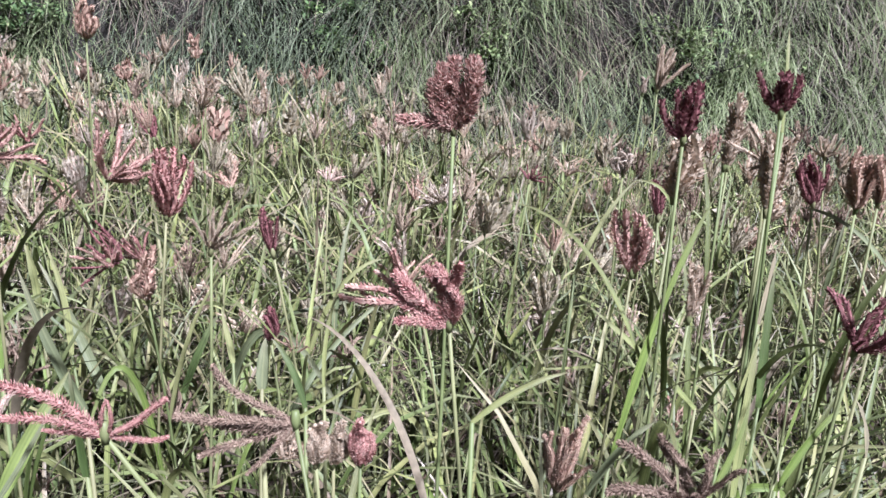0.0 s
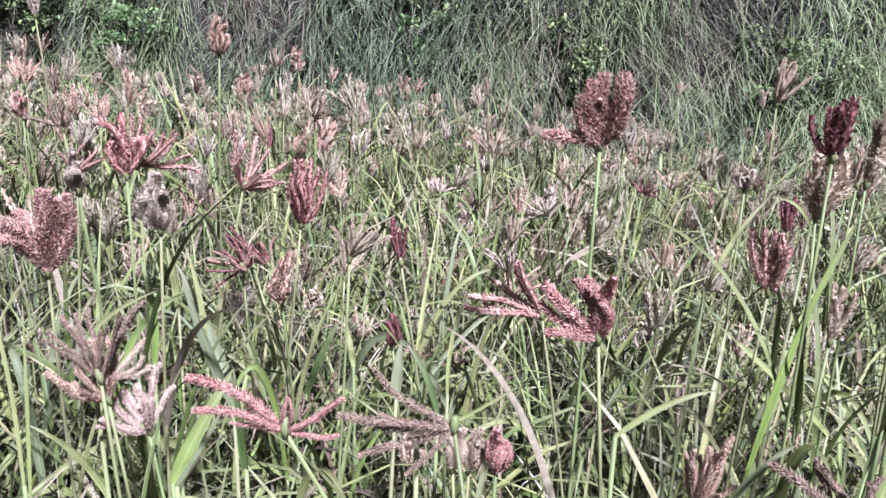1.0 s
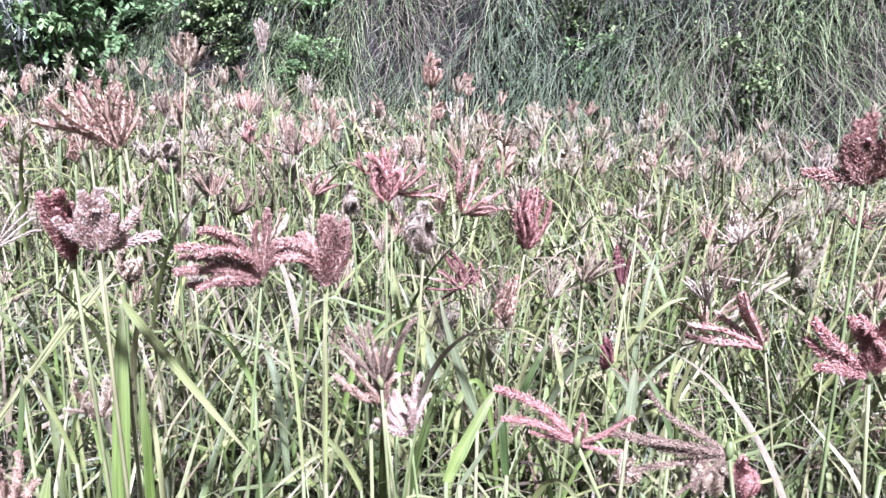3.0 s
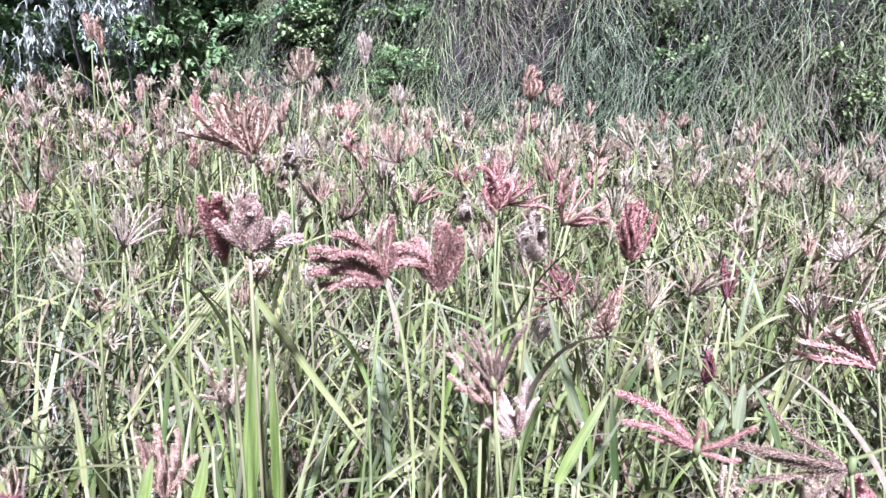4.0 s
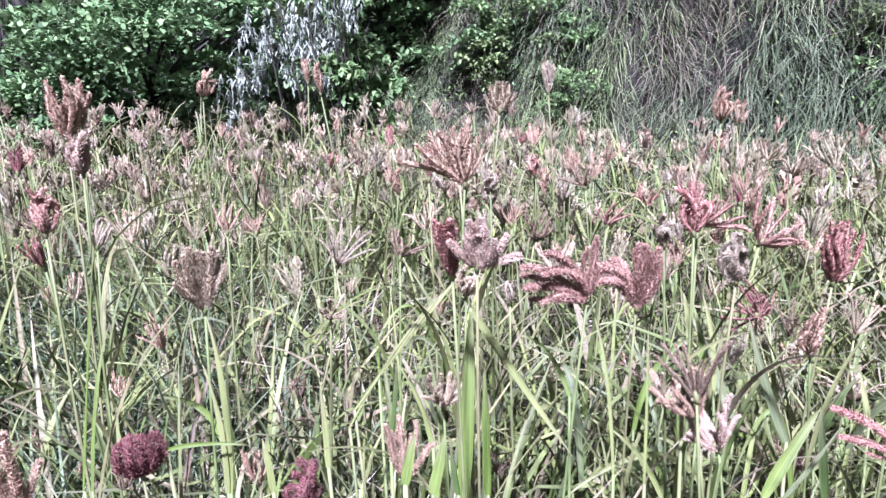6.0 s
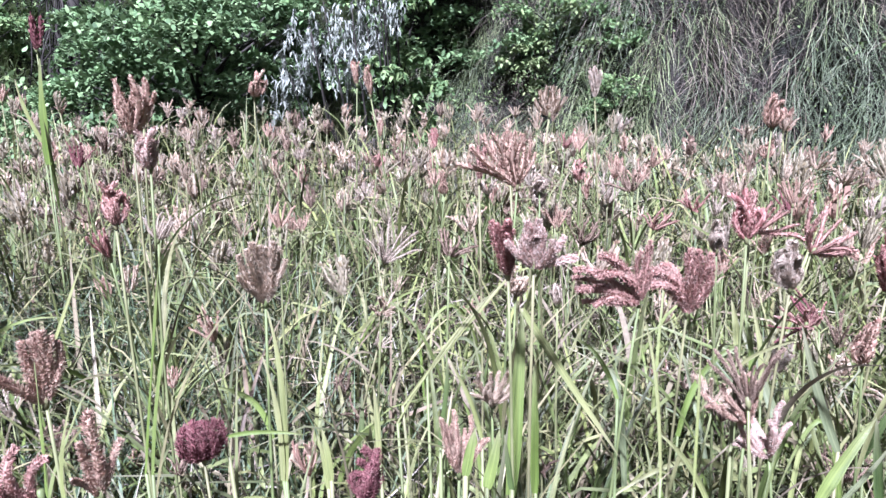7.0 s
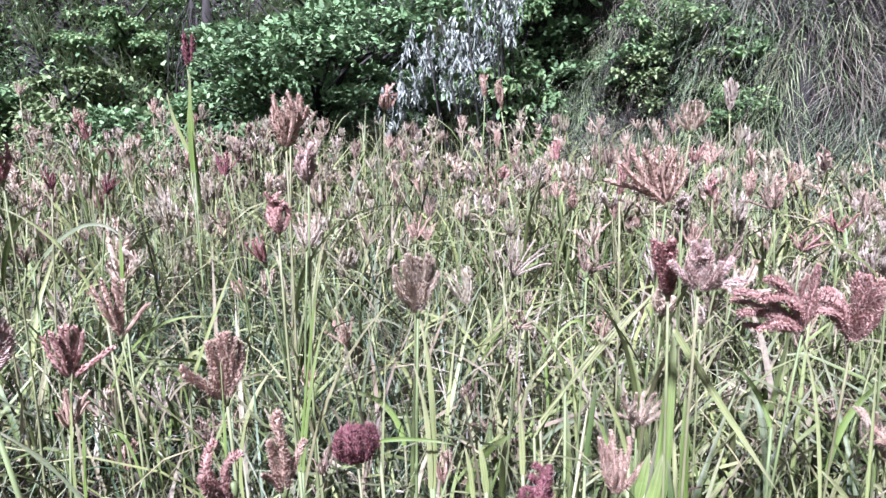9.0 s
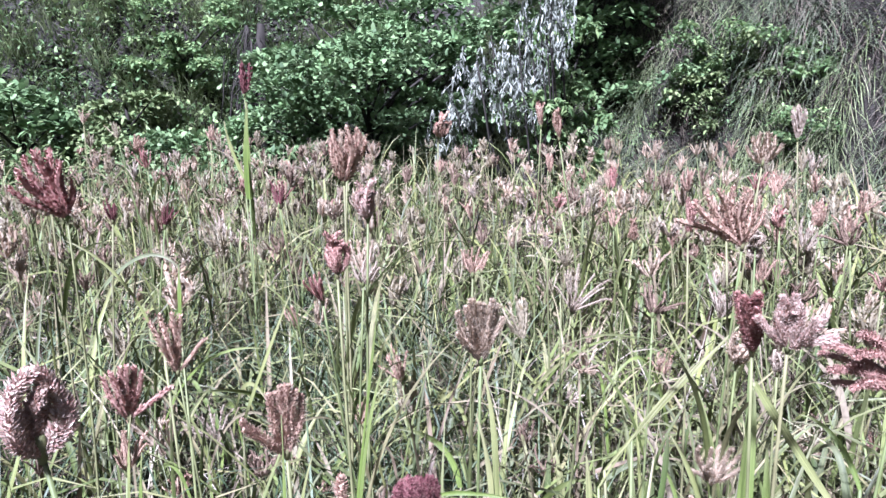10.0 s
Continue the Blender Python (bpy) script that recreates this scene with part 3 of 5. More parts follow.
millet(-0.233, 0.448, 1.060, "sprawl", "wine", 0.08, leaves=2, width=0.10, fingers=[(-42, 0, 0.085, -38), (-60, 10, 0.070, -20), (62, 0, 0.055, 12), (32, -20, 0.030, 60), (-22, 60, 0.032, 80), (-84, 0, 0.042, 20), (110, 20, 0.045, 20)])
millet(-0.109, 0.503, 1.045, "sprawl", "brown", 0.08, leaves=2, width=0.08, fingers=[(-100, 0, 0.105, 12), (-88, 12, 0.090, 20), (-70, -10, 0.085, 24), (-120, 0, 0.090, 8), (-135, 20, 0.060, -15), (-94, -20, 0.075, -10)])
millet(-0.974, 0.144, 0.955, "fist", "dark", 0.075, leaves=4, width=0.2, fingers=[(-72, 0, 0.062, 150), (72, 0, 0.062, 150), (-48, 40, 0.06, 130), (48, -40, 0.06, 130), (60, 60, 0.058, 150), (-60, -60, 0.058, 150), (40, 100, 0.054, 130), (-40, 80, 0.054, 130)])
millet(0.454, 1.621, 1.281, "open", "tan", 0.09)
millet(0.369, 0.955, 1.224, "close", "tan", 0.075)
millet(0.417, 1.609, 1.246, "fist", "pale", 0.035)
millet(0.301, 0.811, 1.053, "close", "tan", 0.055)
millet(0.382, 0.842, 1.196, "close", "tan", 0.085)
millet(0.383, 0.872, 1.227, "claw", "tan", 0.07)
millet(0.626, 1.206, 1.190, "claw", "tan", 0.05)
millet(0.493, 0.962, 1.167, "fan", "dark", 0.072)
millet(0.543, 0.892, 1.190, "fan", "rose", 0.08)
millet(0.518, 0.890, 1.182, "fan", "rose", 0.085)
millet(0.336, 1.110, 1.101, "close", "dark", 0.05)
millet(0.517, 1.328, 1.154, "open", "tan", 0.06)
millet(0.416, 0.652, 1.088, "claw", "dark", 0.08)
millet(0.314, 1.292, 1.129, "fist", "pale", 0.05)
millet(0.124, 0.611, 0.952, "open", "rose", 0.08)
millet(0.220, 0.540, 0.994, "claw", "brown", 0.09)
millet(-0.120, 0.654, 0.922, "fist", "tan", 0.045)
millet(-0.073, 0.655, 0.925, "fist", "wine", 0.05)
millet(-0.076, 1.491, 0.837, "sprawl", "rose", 0.13)
millet(-0.518, 1.111, 1.119, "claw", "pink", 0.1)
millet(-0.390, 0.976, 1.106, "fan", "wine", 0.105)
millet(-0.255, 1.012, 0.893, "fist", "dark", 0.05)
millet(-0.533, 1.095, 0.980, "sprawl", "dark", 0.09)
millet(-0.403, 0.925, 0.990, "fist", "rose", 0.07)
millet(-0.464, 0.708, 1.151, "fist", "pale", 0.065)
millet(-0.461, 0.624, 0.948, "claw", "mauve", 0.08)
millet(-0.716, 1.454, 1.316, "fist", "rose", 0.075)
millet(-1.314, 1.727, 1.386, "close", "pale", 0.075, lean=(0, 0))
millet(-0.983, 2.530, 1.246, "open", "tan", 0.07)
millet(-0.865, 1.947, 1.192, "fist", "rose", 0.055)
millet(-1.233, 1.724, 1.143, "open", "rose", 0.08)
millet(-1.299, 1.613, 1.140, "open", "beige", 0.07)
millet(-0.548, 0.842, 1.195, "claw", "pink", 0.08)
millet(-0.545, 1.657, 1.034, "open", "beige", 0.085)
millet(-0.248, 1.489, 1.042, "claw", "mauve", 0.05)
millet(-0.161, 1.810, 1.094, "open", "tan", 0.065)
millet(-0.081, 1.921, 0.921, "open", "rose", 0.07)
millet(0.177, 1.488, 1.069, "claw", "dark", 0.055)
millet(-0.869, 2.612, 1.104, "claw", "tan", 0.11)
millet(-0.984, 2.621, 1.053, "open", "tan", 0.07)
millet(-0.573, 3.199, 1.132, "open", "rose", 0.07)
millet(-0.270, 2.705, 1.133, "open", "tan", 0.07)
millet(0.584, 3.405, 1.169, "open", "tan", 0.07)
millet(0.372, 2.692, 1.024, "open", "tan", 0.07)
millet(-0.206, 0.895, 0.761, "fist", "tan", 0.07)
millet(-0.374, 1.187, 0.965, "thin", "tan", 0.09)
millet(-0.834, 0.616, 1.091, "fist", "tan", 0.05)
millet(-0.953, 0.861, 1.185, "fist", "pale", 0.045)
millet(-0.942, 0.849, 1.215, "fist", "pale", 0.04)
millet(-1.151, 1.221, 1.087, "open", "beige", 0.085)
millet(-0.847, 0.760, 1.037, "fist", "pale", 0.04)
millet(-0.554, 0.798, 1.192, "fist", "wine", 0.07)
millet(-0.516, 1.050, 0.987, "claw", "pink", 0.06)
millet(-0.274, 0.831, 1.107, "thin", "tan", 0.07)
millet(-0.240, 0.955, 1.059, "close", "dark", 0.055)
millet(-0.568, 0.723, 1.179, "fist", "pale", 0.045)
millet(-0.847, 0.635, 1.246, "fan", "rose", 0.11, leaves=3, width=0.13, fingers=[(-58, 0, 0.10, -20), (-47, 15, 0.10, -10), (-37, -15, 0.095, 5), (-26, 10, 0.092, 0), (-15, -10, 0.088, 10), (-3, 10, 0.085, 0), (9, -10, 0.082, 5), (21, 10, 0.074, 15), (33, 0, 0.06, 20), (-44, -50, 0.085, 10), (-20, 60, 0.08, 20), (8, -80, 0.07, 20)])
millet(-1.028, 1.013, 1.336, "fan", "tan", 0.09, leaves=3, width=0.2, fingers=[(-56, 0, 0.046, 40), (-38, 15, 0.056, 55), (-20, -10, 0.06, 40), (0, 0, 0.058, 25), (20, 10, 0.062, 50), (38, -15, 0.056, 45), (56, 0, 0.05, 30), (25, 90, 0.05, 60), (-25, -90, 0.05, 60), (44, 50, 0.05, 60), (-44, -50, 0.05, 60)])
millet(-1.329, 1.651, 1.229, "open", "rose", 0.07)
millet(-1.596, 2.255, 1.181, "open", "beige", 0.07)
millet(-1.476, 2.658, 1.104, "open", "tan", 0.07)
millet(-1.148, 2.756, 1.134, "open", "beige", 0.07)
millet(-0.744, 1.766, 1.103, "open", "rose", 0.075)
millet(-0.578, 2.023, 1.172, "open", "beige", 0.11)
millet(-0.251, 2.938, 1.158, "open", "tan", 0.07)
millet(-2.120, 1.075, 1.395, "fist", "rose", 0.075)
millet(-1.591, 1.051, 1.403, "close", "rose", 0.065)
millet(-1.810, 1.210, 1.426, "close", "rose", 0.055)
millet(-2.952, 2.188, 1.268, "fist", "tan", 0.06)
millet(-3.163, 2.645, 1.173, "close", "rose", 0.06)
millet(-1.107, 1.181, 1.088, "open", "rose", 0.065)
millet(-0.649, 0.380, 1.200, "fan", "mauve", 0.072, leaves=3, width=0.19, fingers=[(-50, 0, 0.045, 24), (50, 0, 0.05, 15), (-30, 20, 0.05, 60), (30, -20, 0.052, 70), (-8, 0, 0.055, -8), (10, 10, 0.056, 4), (72, 10, 0.054, -20), (20, 80, 0.045, 90), (-20, -80, 0.045, 90), (-64, -30, 0.036, 50), (60, -50, 0.046, 60)])
millet(-0.692, 0.390, 1.204, "close", "wine", 0.06)
millet(-0.955, 1.040, 1.084, "claw", "brown", 0.065)
millet(-0.835, 1.136, 1.112, "claw", "pink", 0.065)
millet(-0.981, 1.302, 1.167, "claw", "brown", 0.08)
millet(-1.570, 2.004, 1.197, "open", "wine", 0.07)
millet(-1.673, 2.371, 1.179, "open", "beige", 0.07)
millet(-1.282, 1.595, 1.136, "fist", "pink", 0.06)
millet(-0.538, 1.204, 0.946, "claw", "wine", 0.06)
millet(-0.634, 1.867, 1.146, "claw", "tan", 0.09)
millet(-0.793, 1.926, 1.055, "open", "dark", 0.07)
millet(-1.677, 0.476, 1.355, "fan", "tan", 0.09)
millet(-1.450, 0.340, 1.355, "fan", "rose", 0.11)
millet(-1.197, 0.172, 1.236, "fist", "pink", 0.06)
millet(-1.389, 0.338, 1.161, "claw", "pale", 0.06)
millet(-0.983, 0.257, 1.126, "close", "tan", 0.085, leaves=3, width=0.14, fingers=[(-31, 0, 0.075, 16), (-20, 15, 0.08, 4), (-9, -10, 0.086, 0), (2, 10, 0.08, 2), (13, -15, 0.086, 2), (24, 10, 0.078, 10), (34, 0, 0.066, 28), (-38, 20, 0.06, -10), (8, 90, 0.07, 15), (-8, -90, 0.076, 15)])
millet(-2.460, 1.013, 1.128, "open", "tan", 0.07)
millet(-3.051, 1.792, 1.204, "open", "rose", 0.075)
millet(-2.918, 1.883, 1.095, "open", "pale", 0.07)
millet(-2.766, 2.247, 1.185, "close", "rose", 0.07)
millet(-1.382, 0.894, 1.043, "thin", "pale", 0.13)
millet(-2.280, 1.305, 0.920, "open", "rose", 0.075)
millet(-1.533, 2.344, 1.044, "close", "rose", 0.07)
millet(-0.937, 1.590, 1.084, "claw", "wine", 0.07)
millet(-1.232, 1.991, 1.149, "open", "rose", 0.07)
millet(-2.614, 0.652, 1.555, "close", "dark", 0.085, lean=(0.05, 0))
millet(-2.979, 0.659, 1.391, "open", "rose", 0.06)
millet(-2.847, 0.791, 1.364, "open", "beige", 0.065)
millet(-2.169, 0.542, 1.231, "open", "dark", 0.07)
millet(-1.237, 0.252, 1.303, "fist", "mauve", 0.06)
millet(-0.939, 0.741, 1.265, "open", "rose", 0.07)
millet(-1.047, 0.531, 1.038, "claw", "tan", 0.05)
millet(-2.054, 1.558, 1.120, "open", "beige", 0.08)
millet(-2.081, 1.849, 1.188, "open", "rose", 0.08)
millet(-0.640, 0.106, 1.060, "fist", "dark", 0.045)
millet(-2.012, 0.071, 1.244, "open", "dark", 0.05)
millet(-1.952, 0.169, 1.228, "open", "dark", 0.05)
millet(-2.764, 0.360, 1.319, "open", "wine", 0.07)
millet(-3.134, 0.372, 1.407, "open", "beige", 0.06)
millet(-2.445, 0.687, 1.215, "open", "rose", 0.06)
millet(-1.292, -0.110, 0.998, "open", "rose", 0.06)
millet(-1.192, 0.664, 0.905, "claw", "pale", 0.035)
millet(-1.687, -0.078, 1.278, "fan", "wine", 0.09, leaves=4, width=0.14, fingers=[(-58, 0, 0.10, 10), (-45, 15, 0.115, 20), (-32, -10, 0.12, 10), (-21, 10, 0.125, 0), (-10, 0, 0.12, -5), (1, 10, 0.10, 6), (14, -10, 0.07, 10), (26, 0, 0.05, 20), (-30, -60, 0.10, 20), (-15, 60, 0.10, 20)])
millet(-2.003, -0.048, 1.348, "open", "tan", 0.07)
millet(-3.116, 0.436, 1.357, "open", "rose", 0.07)
millet(-2.948, 0.680, 1.351, "open", "beige", 0.065)
millet(-2.921, 1.304, 1.217, "open", "tan", 0.065)
millet(-3.448, 0.332, 1.462, "open", "tan", 0.06)
millet(-1.800, 1.534, 1.095, "open", "rose", 0.06)
millet(-1.788, 1.264, 1.175, "fist", "pink", 0.05)
millet(-1.947, 1.709, 1.199, "close", "wine", 0.06)
millet(-2.266, 1.338, 1.167, "open", "pale", 0.05)
millet(-2.107, 2.174, 1.290, "open", "tan", 0.075)
millet(-1.998, 2.297, 1.287, "open", "tan", 0.06)
millet(-1.138, 1.680, 1.138, "open", "rose", 0.07)
millet(-1.019, 0.768, 1.248, "close", "pink", 0.05)
millet(-1.384, 1.095, 1.146, "fist", "rose", 0.05)
millet(-1.451, 0.864, 1.144, "fist", "pale", 0.035)
millet(-1.408, 0.603, 1.143, "open", "rose", 0.06)
millet(-2.763, 0.814, 1.288, "open", "beige", 0.055)
millet(-1.343, 0.221, 1.164, "open", "wine", 0.06)
millet(-1.260, 0.788, 0.987, "thin", "tan", 0.05)
millet(-0.679, 0.282, 1.009, "open", "rose", 0.07)
millet(-2.123, 1.760, 1.076, "open", "tan", 0.06)
millet(-2.737, 1.458, 1.140, "open", "beige", 0.06)
millet(-1.893, 1.045, 1.007, "open", "rose", 0.06)
millet(-0.160, 2.310, 1.038, "claw", "tan", 0.07)
millet(-0.404, 2.182, 1.036, "open", "tan", 0.07)
millet(-0.255, 2.484, 1.005, "fist", "rose", 0.05)
millet(-0.473, 0.577, 1.052, "thin", "brown", 0.09)
millet(-0.795, 0.500, 0.963, "claw", "tan", 0.07)
millet(-1.039, 0.706, 1.109, "claw", "brown", 0.06)
millet(0.237, 1.507, 0.920, "open", "rose", 0.06)
millet(-0.086, 1.436, 0.970, "open", "tan", 0.065)
millet(0.045, 1.689, 0.983, "open", "tan", 0.07)
millet(-0.101, 0.664, 0.916, "fist", "tan", 0.05)
millet(-0.479, 0.589, 1.005, "claw", "rose", 0.08)
millet(0.147, 3.148, 1.104, "open", "tan", 0.07)
millet(-0.046, 2.978, 1.065, "open", "tan", 0.06)
millet(-1.844, 2.228, 1.244, "open", "tan", 0.07)
millet(-0.553, 0.746, 0.939, "claw", "tan", 0.07)
millet(-1.398, 1.780, 1.210, "open", "rose", 0.08)
millet(-0.210, 0.981, 0.892, "thin", "rose", 0.05)

# leafy shoots without ears
BLADE_WORDS = {"fresh": "light green", "deep": "deep green", "blue": "grey-green", "pale": "pale yellowish", "dry": "dry bleached"}


def shoot(a, m, b, width, kind):
    """A shoot with one long strap leaf that runs from a through m to its tip b."""
    a, m, b = Vector(a), Vector(m), Vector(b)
    r = np.random.RandomState(int(abs(a.x * 7919 + a.y * 104729 + b.z * 1299721)) % 2**31)
    foot = Vector((a.x + r.uniform(-0.03, 0.03), a.y + r.uniform(-0.02, 0.06), 0))
    foot.z = float(land(foot.x, foot.y))
    ob = tagged(new("millet_shoot"), BLADE_WORDS[kind] + " strap-leaved shoot among the millet stalks", "grass shoot", "leafy shoots in the field")
    ob.location = foot
    v, f = tube([(0, 0, -0.02), tuple((a - foot) * 0.5 + Vector((r.uniform(-0.01, 0.01), 0, 0))), tuple(a - foot)], [0.003, 0.0028, 0.0024], 6)
    part("stalk", mesh_from("stalk", v, f, CULM), ob)
    ctrl, n = m * 2 - (a + b) * 0.5, 12
    facing = Vector((0.25 + r.uniform(-0.5, 0.5), -1, 0.35 + r.uniform(-0.3, 0.3))).normalized()
    verts, faces = [], []
    for i in range(n + 1):
        s = i / n
        p = a * (1 - s) ** 2 + ctrl * 2 * s * (1 - s) + b * s * s
        t = ((ctrl - a) * (1 - s) + (b - ctrl) * s).normalized()
        side = t.cross(facing).normalized()
        nor = side.cross(t)
        h = 0.5 * width * (min(1, 0.6 + 2.0 * s) * (1 - 0.35 * s) * (1 - s**5) + 0.03)
        wave = 0.06 * width * math.sin(s * 14 + r.rand())
        verts += [p - foot - side * h + nor * (0.45 * h + wave), p - foot, p - foot + side * h + nor * (0.45 * h - wave)]
    for i in range(n):
        k = 3 * i
        faces += [(k, k + 1, k + 4, k + 3), (k + 1, k + 2, k + 5, k + 4)]
    part("leaf", mesh_from("leaf", [tuple(q) for q in verts], faces, TISSUE[kind], uv=blade_uv(1, n)), ob)
    return ob


shoot((-0.727, 0.450, 0.855), (-0.738, 0.481, 0.990), (-0.749, 0.507, 1.103), 0.0210, "fresh")
shoot((-0.749, 0.506, 1.102), (-0.688, 0.524, 1.011), (-0.615, 0.546, 0.907), 0.0113, "pale")
shoot((-0.700, 0.470, 0.858), (-0.712, 0.487, 0.946), (-0.725, 0.502, 1.030), 0.0150, "fresh")
shoot((-0.373, 0.532, 0.940), (-0.355, 0.558, 0.988), (-0.333, 0.589, 1.036), 0.0151, "fresh")
shoot((-0.317, 0.571, 0.937), (-0.325, 0.580, 0.987), (-0.333, 0.588, 1.034), 0.0113, "deep")
shoot((-0.387, 0.707, 0.925), (-0.417, 0.707, 0.998), (-0.446, 0.712, 1.086), 0.0127, "blue")
shoot((-0.687, 0.930, 0.760), (-0.663, 0.983, 0.881), (-0.597, 1.046, 0.932), 0.0126, "fresh")
shoot((-0.576, 1.030, 0.828), (-0.589, 1.047, 0.919), (-0.614, 1.055, 1.006), 0.0105, "pale")
shoot((-0.537, 0.677, 0.801), (-0.570, 0.670, 0.862), (-0.612, 0.653, 0.904), 0.0090, "pale")
shoot((-0.508, 0.797, 0.750), (-0.545, 0.791, 0.822), (-0.591, 0.765, 0.847), 0.0106, "pale")
shoot((-0.920, 0.225, 0.908), (-0.943, 0.245, 1.032), (-0.971, 0.250, 1.121), 0.0103, "pale")
shoot((-0.923, 0.223, 0.908), (-0.941, 0.235, 0.992), (-0.969, 0.236, 1.064), 0.0103, "pale")
shoot((-1.298, 0.474, 0.741), (-1.345, 0.462, 0.815), (-1.425, 0.410, 0.836), 0.0146, "fresh")
shoot((-0.968, 0.174, 0.975), (-0.931, 0.203, 0.982), (-0.885, 0.236, 0.979), 0.0060, "fresh")
shoot((-1.092, 0.126, 0.901), (-1.110, 0.170, 1.095), (-1.120, 0.195, 1.205), 0.0092, "fresh")
shoot((-1.131, 0.153, 0.873), (-1.143, 0.184, 1.006), (-1.140, 0.211, 1.092), 0.0067, "fresh")
shoot((-1.195, 0.652, 0.652), (-1.213, 0.661, 0.729), (-1.237, 0.664, 0.797), 0.0135, "pale")
shoot((-1.228, 0.619, 0.618), (-1.232, 0.642, 0.708), (-1.244, 0.659, 0.797), 0.0146, "deep")
shoot((-1.383, 0.585, 0.708), (-1.350, 0.620, 0.746), (-1.321, 0.646, 0.763), 0.0092, "dry")
shoot((-0.765, 0.436, 0.933), (-0.787, 0.436, 0.988), (-0.815, 0.429, 1.033), 0.0089, "pale")
shoot((-0.809, 0.400, 0.920), (-0.812, 0.420, 0.996), (-0.817, 0.427, 1.032), 0.0104, "deep")
shoot((-0.626, 0.262, 0.992), (-0.624, 0.272, 1.021), (-0.624, 0.281, 1.051), 0.0135, "fresh")
shoot((-0.605, 0.277, 0.991), (-0.611, 0.280, 1.015), (-0.619, 0.283, 1.046), 0.0085, "deep")
shoot((-0.781, 0.184, 0.979), (-0.789, 0.187, 1.010), (-0.798, 0.188, 1.034), 0.0088, "pale")
shoot((-0.960, 0.544, 0.940), (-0.913, 0.628, 1.038), (-0.868, 0.707, 1.127), 0.0083, "pale")
shoot((-0.980, 0.505, 0.892), (-0.937, 0.586, 0.994), (-0.900, 0.654, 1.074), 0.0055, "pale")
shoot((-0.982, 0.494, 0.865), (-0.947, 0.570, 0.976), (-0.910, 0.638, 1.058), 0.0055, "pale")
shoot((-0.871, 0.344, 0.902), (-0.879, 0.351, 0.956), (-0.889, 0.355, 1.003), 0.0101, "pale")
shoot((-0.886, 0.265, 0.891), (-0.895, 0.268, 0.930), (-0.904, 0.266, 0.960), 0.0089, "pale")
shoot((-0.576, 0.164, 1.069), (-0.576, 0.171, 1.090), (-0.575, 0.177, 1.109), 0.0097, "fresh")
shoot((-1.020, 0.801, 0.654), (-1.052, 0.796, 0.754), (-1.085, 0.790, 0.852), 0.0113, "blue")
shoot((-1.254, -0.121, 0.889), (-1.272, -0.112, 0.981), (-1.283, -0.101, 1.055), 0.0076, "pale")
shoot((-1.245, -0.111, 0.888), (-1.255, -0.103, 0.951), (-1.265, -0.096, 1.007), 0.0129, "fresh")
shoot((-0.821, -0.208, 1.114), (-0.846, -0.226, 1.144), (-0.873, -0.250, 1.166), 0.0078, "blue")
shoot((-0.925, -0.051, 1.004), (-0.936, -0.043, 1.070), (-0.951, -0.036, 1.145), 0.0076, "fresh")
shoot((-0.914, -0.039, 1.004), (-0.923, -0.033, 1.052), (-0.924, -0.017, 1.107), 0.0059, "pale")
shoot((-1.589, 0.068, 1.073), (-1.599, 0.075, 1.133), (-1.609, 0.080, 1.185), 0.0102, "fresh")
shoot((-1.703, 0.067, 0.992), (-1.782, 0.023, 1.135), (-1.874, -0.056, 1.214), 0.0099, "pale")
shoot((-1.658, 0.197, 0.829), (-1.645, 0.258, 0.976), (-1.632, 0.313, 1.103), 0.0093, "pale")
shoot((-2.034, 0.019, 1.047), (-1.973, 0.118, 1.144), (-1.905, 0.183, 1.105), 0.0100, "blue")
shoot((0.212, 0.752, 0.870), (0.263, 0.807, 1.045), (0.327, 0.852, 1.183), 0.0140, "fresh")
shoot((0.176, 0.907, 1.047), (0.212, 0.931, 1.120), (0.251, 0.949, 1.170), 0.0074, "pale")
shoot((0.304, 0.941, 1.135), (0.283, 0.948, 1.163), (0.251, 0.949, 1.170), 0.0052, "pale")
shoot((0.367, 0.913, 0.855), (0.284, 0.931, 0.930), (0.205, 0.945, 0.992), 0.0110, "pale")
shoot((0.036, 0.602, 0.997), (0.082, 0.614, 1.029), (0.128, 0.622, 1.045), 0.0069, "pale")
shoot((0.172, 0.688, 0.864), (0.210, 0.705, 0.917), (0.251, 0.714, 0.948), 0.0107, "blue")
shoot((0.383, 0.810, 1.029), (0.393, 0.825, 1.077), (0.402, 0.838, 1.119), 0.0100, "dry")
shoot((0.389, 0.781, 0.933), (0.394, 0.809, 1.026), (0.401, 0.830, 1.093), 0.0113, "deep")
shoot((0.334, 0.732, 0.956), (0.351, 0.746, 0.996), (0.365, 0.760, 1.042), 0.0075, "pale")
shoot((0.335, 0.690, 0.870), (0.344, 0.719, 0.966), (0.355, 0.739, 1.030), 0.0113, "pale")
shoot((0.388, 0.707, 0.926), (0.406, 0.724, 0.981), (0.421, 0.735, 1.018), 0.0075, "fresh")
shoot((0.588, 0.909, 1.075), (0.531, 0.926, 1.129), (0.463, 0.932, 1.150), 0.0067, "blue")
shoot((0.450, 0.661, 0.946), (0.447, 0.671, 0.980), (0.436, 0.679, 1.005), 0.0076, "dry")
shoot((0.382, 0.693, 0.878), (0.422, 0.712, 0.940), (0.458, 0.722, 0.975), 0.0100, "fresh")
shoot((0.288, 0.646, 0.898), (0.314, 0.662, 0.950), (0.329, 0.678, 1.002), 0.0082, "fresh")
